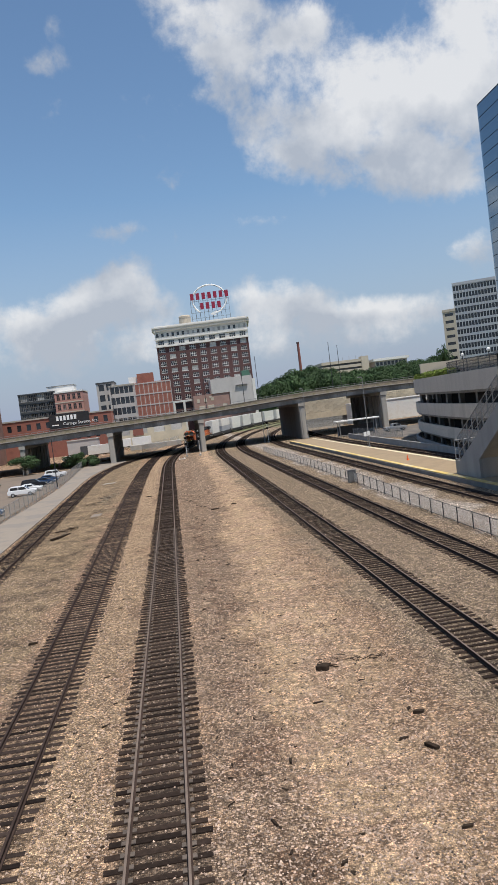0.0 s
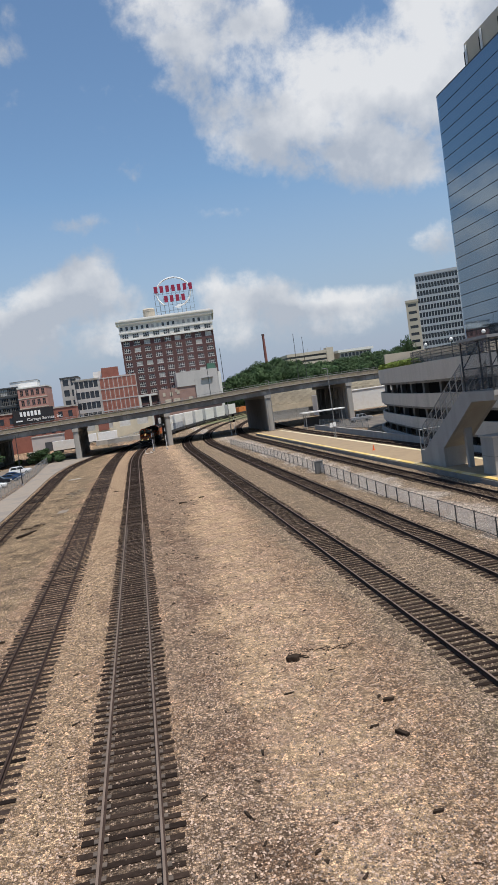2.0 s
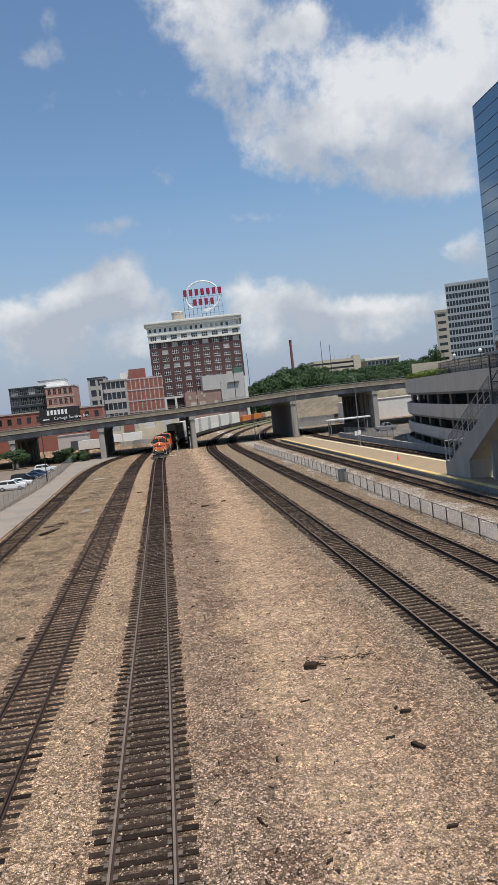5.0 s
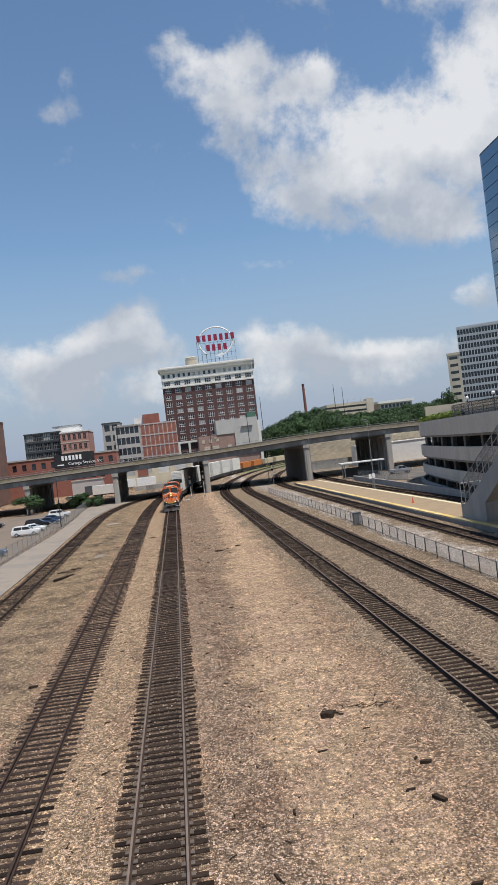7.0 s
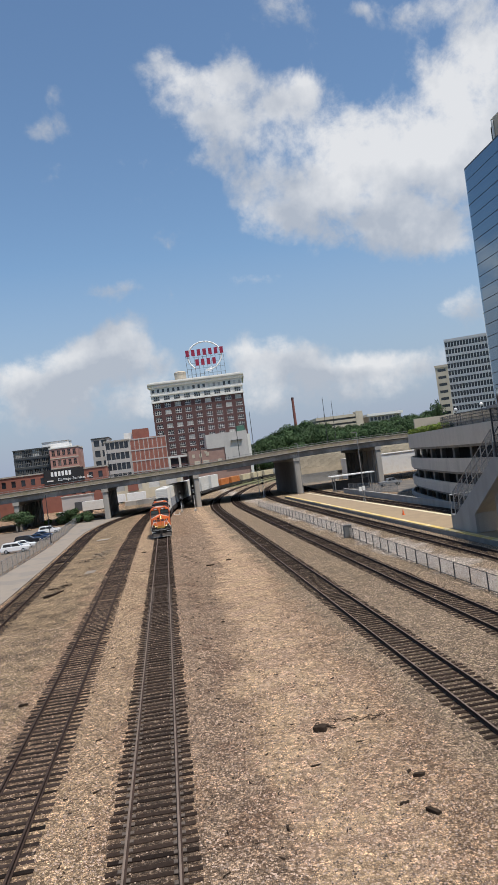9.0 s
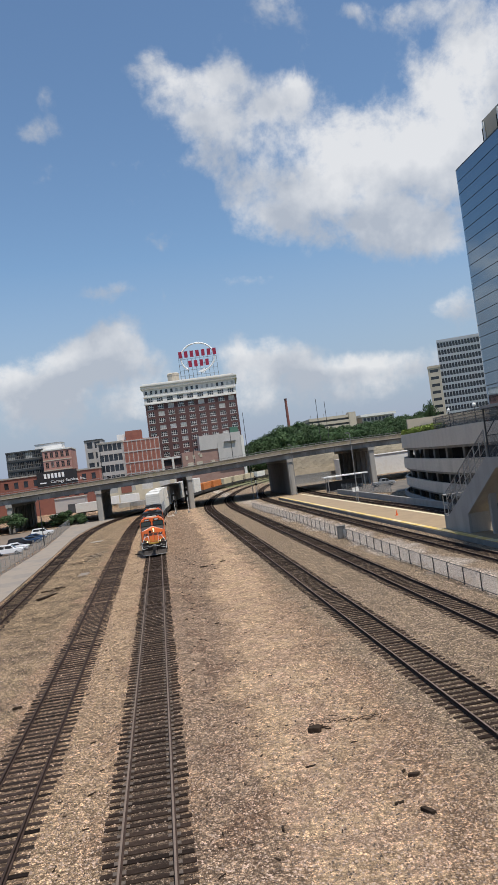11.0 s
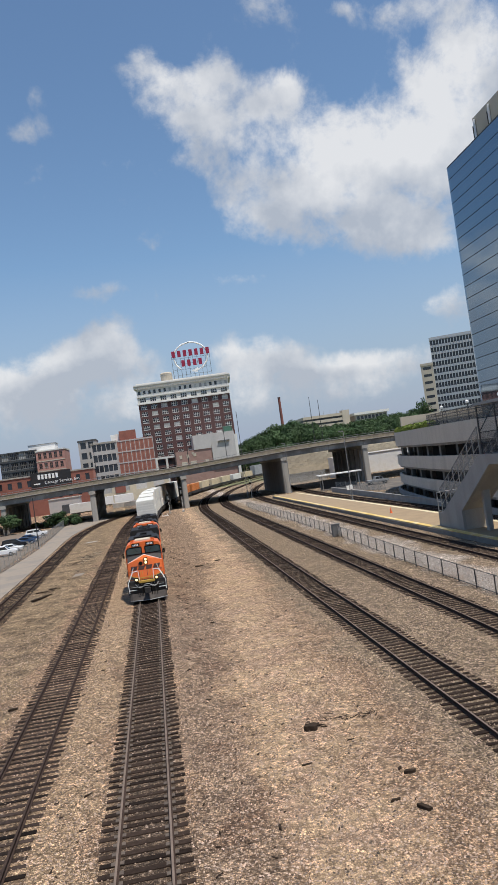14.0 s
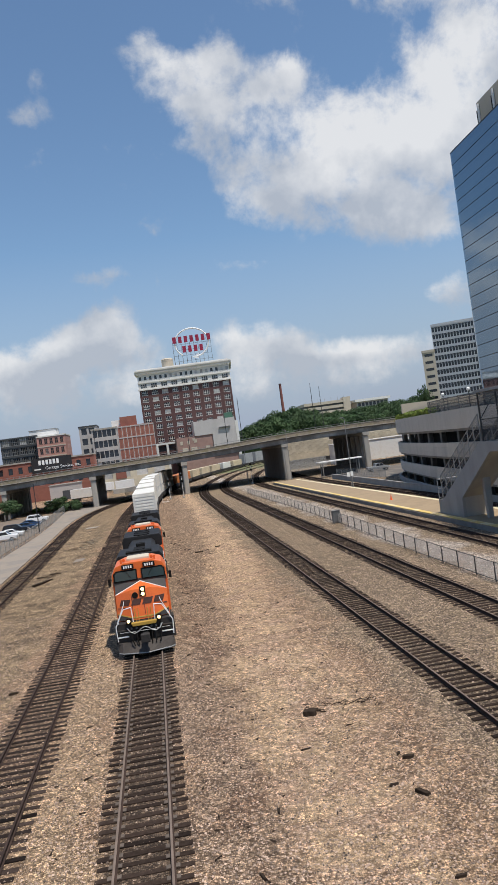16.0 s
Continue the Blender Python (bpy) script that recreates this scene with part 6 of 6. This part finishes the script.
def locomotive(label):
    root = thing("locomotive", label, "locomotive", group="locomotives")
    part("underframe", Kit().box(-1.5, 1.5, -10.3, 10.9, 1.2, 1.6), GRIME, root, bevel=0.03)
    plow = Kit()
    foot, brow = [(-1.52, -10.9), (-1.30, -11.15), (0, -11.62), (1.30, -11.15), (1.52, -10.9)], [(-1.50, -10.72), (-1.28, -10.86), (0, -11.10), (1.28, -10.86), (1.50, -10.72)]
    ring = [(*p, 0.12) for p in foot] + [(*p, 0.62) for p in brow] + [(p[0], -10.5, 0.62) for p in brow] + [(p[0], -10.5, 0.12) for p in foot]
    plow.add(ring, [(r * 5 + i, r * 5 + i + 1, (r + 1) % 4 * 5 + i + 1, (r + 1) % 4 * 5 + i) for r in range(4) for i in range(4)] + [(0, 5, 10, 15), (4, 9, 14, 19)])
    part("plow", plow, PLOW, root, "dusty grey snow plow")
    part("plow_lip", Kit().path([(*p, 0.12) for p in foot], 0.035, 5), STEEL_GREY, root, "worn bright plow lip")
    pilot = part("pilot", Kit().box(-1.5, 1.5, -10.72, -10.2, 0.62, 1.62), GRIME, root, bevel=0.03)
    part("anticlimber", Kit().prism([(-0.62, 1.46), (0.62, 1.46), (0.70, 1.64), (-0.70, 1.64)], "y", -11.0, -10.7), YELLOW_PAINT, pilot, "dull yellow anticlimber", bevel=0.02)
    part("coupler", Kit().box(-0.16, 0.16, -11.75, -10.7, 0.80, 1.06).box(-0.24, 0.24, -11.95, -11.55, 0.72, 1.16), GRIME, pilot, bevel=0.04)
    part("draft_pocket", Kit().box(-0.42, 0.42, -10.80, -10.7, 0.66, 1.24), BLACK, pilot, bevel=0.03)
    part("uncoupling_lever", Kit().path([(-1.35, -10.86, 1.18), (-0.5, -10.9, 1.16), (-0.2, -11.05, 1.2), (0.2, -11.05, 1.2), (0.5, -10.9, 1.16), (1.35, -10.86, 1.18)], 0.022, 6), STEEL_GREY, pilot)
    part("air_hose", Kit().path([(-0.95, -10.85, 1.40), (-0.80, -11.0, 1.20), (-0.58, -11.06, 1.10), (-0.38, -11.04, 1.16), (-0.2, -11.0, 1.30), (0.0, -10.97, 1.36), (0.2, -11.0, 1.30), (0.38, -11.04, 1.16), (0.58, -11.06, 1.10), (0.80, -11.0, 1.20), (0.95, -10.85, 1.40)], 0.030, 6), STEEL_GREY, pilot, "pale looped air hose")
    for hx, hz in ((-0.72, 0.46), (-0.45, 0.50), (0.36, 0.42), (0.60, 0.48), (0.86, 0.52)):
        part("air_hose", Kit().path([(hx, -10.74, 1.30), (hx * 1.02, -11.0, 1.12), (hx * 0.98, -11.14, 0.80), (hx * 0.85, -11.2, hz)], 0.034, 6), BLACK, pilot, "hanging black air hose")
        part("hose_valve", Kit().rod((hx, -10.70, 1.32), (hx, -10.86, 1.32), 0.055, 8), STEEL_DARK, pilot)
    for s in (-1, 1):
        st = part("step_well", Kit().box(s * 1.5 - 0.12, s * 1.5 + 0.12, -10.3, -9.4, 0.45, 1.6), GRIME, root)
        for z in (0.55, 0.9, 1.25):
            part("step", Kit().box(s * 1.2 - 0.3, s * 1.2 + 0.3, -10.82, -10.72, z, z + 0.05), WHITE if z == 0.9 else PLOW, st)
    # nose: full width, upright face with a shallow prow, its top rising to a peak below the windscreens
    lo = [(-1.42, -8.7, 1.66), (-1.42, -10.0, 1.66), (-0.60, -10.32, 1.66), (0.60, -10.32, 1.66), (1.42, -10.0, 1.66), (1.42, -8.7, 1.66)]
    hi = [(-1.42, -8.7, 3.48), (-1.42, -9.62, 3.02), (-0.60, -9.98, 3.26), (0.60, -9.98, 3.26), (1.42, -9.62, 3.02), (1.42, -8.7, 3.48)]
    peak = (0, -9.05, 3.54)
    n = part("nose", Kit().add(lo + hi + [peak], [(5, 4, 3, 2, 1, 0), (6, 7, 12), (7, 8, 12), (8, 9, 12), (9, 10, 12), (10, 11, 12), (11, 6, 12)] + [(i, (i + 1) % 6, 6 + (i + 1) % 6, 6 + i) for i in range(6)]), ORANGE, root, "bright orange nose")
    lift = lambda p: (p[0], p[1], p[2] + 0.012)
    for i, j in ((6, 7), (10, 11)):
        tri = [(lo + hi)[i], (lo + hi)[j], peak]
        part("nose_top", Kit().add([lift(p) for p in tri] + [(p[0], p[1], p[2] - 0.02) for p in tri], [(0, 1, 2), (5, 4, 3), (0, 3, 4, 1), (1, 4, 5, 2), (2, 5, 3, 0)]), NOSE_BLACK, n, "dark anti-glare nose top")
    part("nose_edge", Kit().path([lift(p) for p in (hi[1], peak, hi[4])], 0.024, 5), WHITE, n, "white nose edge line")

    def face_y(z):
        return -10.32 + (z - 1.66) / 1.60 * 0.34

    def prow(x, z):
        return face_y(z) + max(0.0, abs(x) - 0.60) * (0.40 + 0.03 * (z - 1.66))

    def plate(name, quad, mat, label="", out=0.022):
        k = len(quad)
        part(name, Kit().add([(x, prow(x, z) - out, z) for x, z in quad] + [(x, prow(x, z) + 0.05, z) for x, z in quad],
                             [tuple(range(k)), tuple(range(2 * k - 1, k - 1, -1))] + [(i, k + i, k + (i + 1) % k, (i + 1) % k) for i in range(k)]), mat, n, label)

    for s in (-1, 1):
        plate("nose_skirt", [(s * 0.60, 1.68), (s * 1.40, 1.68), (s * 1.40, 2.00), (s * 0.60, 1.76)], NOSE_BLACK, "black lower nose corner", 0.015)
        plate("stripe", [(s * 0.60, 1.76), (s * 1.40, 2.00), (s * 1.40, 2.06), (s * 0.60, 1.82)], YELLOW_PAINT, "yellow nose stripe")
        plate("emblem_wing", [(s * 0.72, 2.30), (s * 1.36, 2.30), (s * 1.36, 2.34), (s * 0.72, 2.34)], EMBLEM)
    plate("stripe", [(-0.60, 1.76), (0.60, 1.76), (0.60, 1.82), (-0.60, 1.82)], YELLOW_PAINT, "yellow nose stripe")
    for a, b in ((-1.26, -0.74), (-0.62, -0.12), (0.00, 0.50), (0.62, 1.14)):
        plate("emblem_block", [(a, 2.44), (b, 2.44), (b + 0.13, 2.76), (a + 0.13, 2.76)], EMBLEM, "dark slanted emblem block")
    plate("nose_door", [(-0.56, 1.90), (-0.53, 1.90), (-0.53, 3.10), (-0.56, 3.10)], EMBLEM, "dark nose door joint", 0.008)
    plate("nose_door", [(0.10, 1.90), (0.13, 1.90), (0.13, 2.40), (0.10, 2.40)], EMBLEM, "", 0.008)
    hl = part("headlight_housing", Kit().box(-0.06, 0.26, -10.14, -9.9, 2.86, 3.38), BLACK, n, bevel=0.02)
    for z in (2.99, 3.25):
        part("headlight", disc(0.10, -10.14, z, 0.10, 0.03), LAMP, hl, "lit warm headlight")
    part("nose_port", disc(-0.34, -10.04, 2.95, 0.17, 0.06), BLACK, n, "round dark port")
    for s in (-1, 1):
        d = part("ditch_light_box", Kit().box(s * 0.82 - 0.14, s * 0.82 + 0.14, -10.95, -10.7, 1.62, 1.9), BLACK, root, bevel=0.02)
        part("ditch_light", disc(s * 0.82, -10.95, 1.76, 0.09, 0.03), LAMP, d, "lit ditch light")
        part("hand_rail", Kit().path([(s * 1.50, -10.78, 0.72), (s * 1.54, -10.80, 1.50), (s * 1.05, -10.78, 2.40), (s * 0.62, -10.74, 2.46), (s * 0.58, -10.74, 1.66)], 0.028, 6), WHITE, root, "white painted hand rail")
        part("hand_rail", Kit().path([(s * 1.38, -10.6, 1.6), (s * 1.42, -10.6, 1.75), (s * 1.00, -10.6, 2.62), (s * 0.96, -10.6, 2.80)], 0.022, 6), WHITE, root)
        for x in (0.25, 0.42):
            part("platform_post", Kit().rod((s * x, -10.72, 1.62), (s * x, -10.72, 2.36), 0.022, 5), YELLOW_PAINT, root)
    # cab
    cab = part("cab", Kit().prism([(-1.55, 1.6), (1.55, 1.6), (1.55, 4.02), (1.32, 4.44), (0.80, 4.62), (-0.80, 4.62), (-1.32, 4.44), (-1.55, 4.02)], "y", -8.75, -6.0), ORANGE, root, "orange cab", bevel=0.04)
    part("window_band", Kit().box(-1.5, 1.5, -8.80, -8.74, 3.40, 3.66), NOSE_BLACK, cab, "dark band below the windscreens")
    for s in (-1, 1):
        glazing = lambda a, b, c, d, e: [(s * a, c), (s * b, c), (s * b, d - e), (s * (b - e), d), (s * a, d)]
        fr = part("window_frame", Kit().prism(glazing(0.12, 1.46, 3.58, 4.22, 0.16), "y", -8.81, -8.74), BLACK, cab)
        part("windscreen", Kit().prism(glazing(0.19, 1.38, 3.65, 4.15, 0.14), "y", -8.835, -8.81), CAB_GLASS, fr, "greenish cab windscreen")
        part("wiper", Kit().rod((s * 0.75, -8.85, 4.16), (s * 0.5, -8.85, 3.78), 0.012, 4), BLACK, fr)
        nb = part("number_board", Kit().box(s * 0.60 - 0.34, s * 0.60 + 0.34, -8.88, -8.6, 4.27, 4.52), BLACK, cab, "black number board", bevel=0.015)
        for i in range(4):
            part("number_bar", Kit().box(s * 0.60 - 0.24 + i * 0.13, s * 0.60 - 0.16 + i * 0.13, -8.895, -8.88, 4.32, 4.47), WHITE, nb)
        part("side_window", Kit().box(s * 1.55 - 0.03, s * 1.55 + 0.03, -8.3, -6.9, 3.35, 4.0), CAB_GLASS, cab)
        part("mirror", Kit().box(s * 1.72 - 0.08, s * 1.72 + 0.08, -8.6, -8.52, 3.4, 3.8), BLACK, cab)
        part("horn", Kit().rod((s * 0.8, -8.3, 4.72), (s * 0.8, -7.8, 4.72), 0.09, 8, 0.03), ORANGE, cab)
        part("marker", Kit().box(s * 0.95 - 0.06, s * 0.95 + 0.06, -8.5, -8.3, 4.56, 4.80), ORANGE, cab)
    part("roof_cooler", Kit().box(-0.65, 0.65, -7.9, -6.5, 4.58, 4.74), BEIGE, cab, "pale roof cooling unit", bevel=0.04)
    # long hood
    hood = part("hood", Kit().prism([(-0.95, 1.6), (0.95, 1.6), (0.95, 4.05), (0.7, 4.3), (-0.7, 4.3), (-0.95, 4.05)], "y", -6.0, 10.6), ORANGE, root, "long orange engine hood", bevel=0.03)
    part("brake_housing", Kit().prism([(-1.45, 3.55), (1.45, 3.55), (1.5, 4.3), (1.25, 4.62), (-1.25, 4.62), (-1.5, 4.3)], "y", -5.3, -1.6), ROOF_DARK, hood, "sooty dark brake housing", bevel=0.05)
    part("roof_vent", Kit().box(-0.8, 0.8, -4.9, -4.2, 4.62, 4.74).box(-0.35, 0.35, -3.6, -2.2, 4.62, 4.7), BLACK, hood)
    part("roof_panel", Kit().prism([(-0.98, 3.62), (-0.98, 4.07), (-0.72, 4.34), (0.72, 4.34), (0.98, 4.07), (0.98, 3.62)], "y", -5.95, 10.62), ROOF_DARK, hood, "sooty black hood roof")
    part("exhaust", Kit().box(-0.3, 0.3, 0.2, 1.1, 4.36, 4.62), BLACK, hood)
    part("radiator_wing", Kit().prism([(-1.5, 3.75), (-0.95, 3.45), (0.95, 3.45), (1.5, 3.75), (1.5, 4.35), (1.35, 4.6), (-1.35, 4.6), (-1.5, 4.35)], "y", 5.8, 10.4), ROOF_DARK, hood, "flared radiator wing", bevel=0.04)
    for i in range(3):
        part("radiator_fan", Kit().rod((0, 6.6 + i * 1.45, 4.6), (0, 6.6 + i * 1.45, 4.66), 0.62, 16), BLACK, hood)
    part("side_stripe", Kit().box(-1.0, 1.0, -5.9, 10.5, 1.62, 1.80), YELLOW_PAINT, hood)
    for i in range(10):
        for s in (-1, 1):
            part("hood_door", Kit().box(s * 0.95 - 0.02, s * 0.95 + 0.02, -5.2 + i * 1.55, -3.85 + i * 1.55, 1.95, 3.4), ORANGE, hood, bevel=0.01)
    for s in (-1, 1):
        rail = part("side_rail", Kit().rod((s * 1.46, -6.0, 2.65), (s * 1.46, 10.6, 2.65), 0.025, 5), WHITE, root)
        for i in range(12):
            part("side_rail_post", Kit().rod((s * 1.46, -6.0 + i * 1.5, 1.6), (s * 1.46, -6.0 + i * 1.5, 2.65), 0.022, 5), ORANGE, rail)
    part("fuel_tank", Kit().box(-1.35, 1.35, -3.2, 3.2, 0.4, 1.2), GRIME, root, bevel=0.12)
    for y in (-7.2, 7.2):
        part("truck_frame", Kit().box(-1.25, -0.95, y - 2.4, y + 2.4, 0.5, 1.0).box(0.95, 1.25, y - 2.4, y + 2.4, 0.5, 1.0).box(-1.2, 1.2, y - 0.3, y + 0.3, 0.7, 1.1), GRIME, root, bevel=0.04)
        for d in (-1.9, 0, 1.9):
            wheelset(root, y + d)
    return root


def container(root, z, mat, length, name_label, ribs=True):
    h = length / 2
    c = part("container", Kit().box(-1.29, 1.29, -h, h, z, z + 2.88), mat, root, name_label, bevel=0.03)
    rib = Kit()
    n = int(length / 0.6)
    for i in range(n):
        y = -h + 0.3 + i * (length - 0.6) / (n - 1)
        for s in (-1, 1):
            rib.box(s * 1.29 - 0.03, s * 1.29 + 0.03, y - 0.12, y + 0.12, z + 0.18, z + 2.7)
    tagged(part("side_corrugation", rib, mat, c), kind="stuff")
    for i in range(7):
        part("end_rib", Kit().box(-1.12, 1.12, -h - 0.035, -h + 0.01, z + 0.3 + i * 0.36, z + 0.46 + i * 0.36), mat, c)
    for s in (-1, 1):
        part("corner_post", Kit().box(s * 1.22 - 0.08, s * 1.22 + 0.08, -h - 0.04, -h + 0.1, z, z + 2.9), mat, c)
    part("logo_panel", Kit().box(-1.345, -1.325, -h + 1.0, -h + 2.2, z + 1.5, z + 2.3), BLACK_METAL if mat is BOX_WHITE else BOX_WHITE, c, "small dark marking panel")
    part("logo_panel", Kit().box(-1.345, -1.325, -h + 4.6, -h + 6.6, z + 1.7, z + 2.0), BLACK_METAL if mat is BOX_WHITE else BOX_WHITE, c)
    return c


def well_car(upper, lower, length, label):
    root = thing("well_car", label, "freight car", group="container cars")
    for s in (-1, 1):
        part("side_sill", Kit().prism([(-9.9, 1.15), (-7.9, 0.55), (7.9, 0.55), (9.9, 1.15), (9.9, 1.5), (-9.9, 1.5)], "x", s * 1.42 - 0.08, s * 1.42 + 0.08), GRIME, root, "grimy side sill")
    part("well_floor", Kit().box(-1.35, 1.35, -8.2, 8.2, 0.42, 0.6), GRIME, root)
    for e in (-1, 1):
        part("end_platform", Kit().box(-1.4, 1.4, min(e * 8.3, e * 10.2), max(e * 8.3, e * 10.2), 1.1, 1.4), GRIME, root)
        part("coupler", Kit().box(-0.15, 0.15, min(e * 10.2, e * 10.75), max(e * 10.2, e * 10.75), 0.8, 1.05), GRIME, root)
        part("brake_wheel", Kit().rod((0.6, e * 10.15, 1.8), (0.6, e * 10.22, 1.8), 0.28, 12), GRIME, root)
        for d in (-0.85, 0.85):
            wheelset(root, e * 9.2 + d, 0.42)
        for s in (-1, 1):
            part("truck_side", Kit().box(s * 1.02 - 0.09, s * 1.02 + 0.09, e * 9.2 - 1.2, e * 9.2 + 1.2, 0.35, 0.75), GRIME, root)
    names = {BOX_WHITE: "white ribbed shipping container", BOX_GREY: "grey shipping container", BOX_ORANGE: "orange shipping container", BOX_TAN: "tan shipping container"}
    container(root, 0.62 if upper else 1.15, lower, min(length, 15.9), names[lower])
    if upper:
        container(root, 3.53, upper, length, names[upper])
    return root


CAB_GLASS = glass_material("cab_glass", (0.05, 0.085, 0.09), 0.06, 0.25, 1.0)
W, G, O, T = BOX_WHITE, BOX_GREY, BOX_ORANGE, BOX_TAN
LOADS = [(W, W), (W, G), (W, W), (W, W), (W, W), (W, W), (W, W), (None, O), (None, O), (None, T), (None, T), (None, T), (None, W), (None, T), (G, G), (G, G), (W, W), (W, W), (T, W), (W, O)]
TRAIN = [(locomotive("orange and black freight locomotive leading the train"), 22.6, 7.2),
         (locomotive("orange and black trailing locomotive behind the leader"), 22.6, 7.2)]
for i, (u, lo) in enumerate(LOADS):
    stack = "double-stacked container well car behind the locomotives" if u else "well car with a single long container"
    TRAIN.append((well_car(u, lo, 16.15 if i % 3 else 14.6, stack), 21.2, 9.2))


def head_at(t):
    """Distance along the main track of the leading plow."""
    return 239.4 - 14.25 * t + 0.1163 * t * t


def motions():
    gap = 0.0
    for ob, length, bogie in TRAIN:
        rows = []
        for k in range(33):
            t = k * 0.5
            s = head_at(t) + gap + length / 2
            xa, ya, _ = MAIN.at(s - bogie)
            xb, yb, _ = MAIN.at(s + bogie)
            yaw = math.degrees(-math.atan2(xb - xa, yb - ya))
            rows.append((t, pose((xa + xb) / 2, (ya + yb) / 2, 0, 0, 0, yaw)))
        walk(ob, rows)
        gap += length


motions()
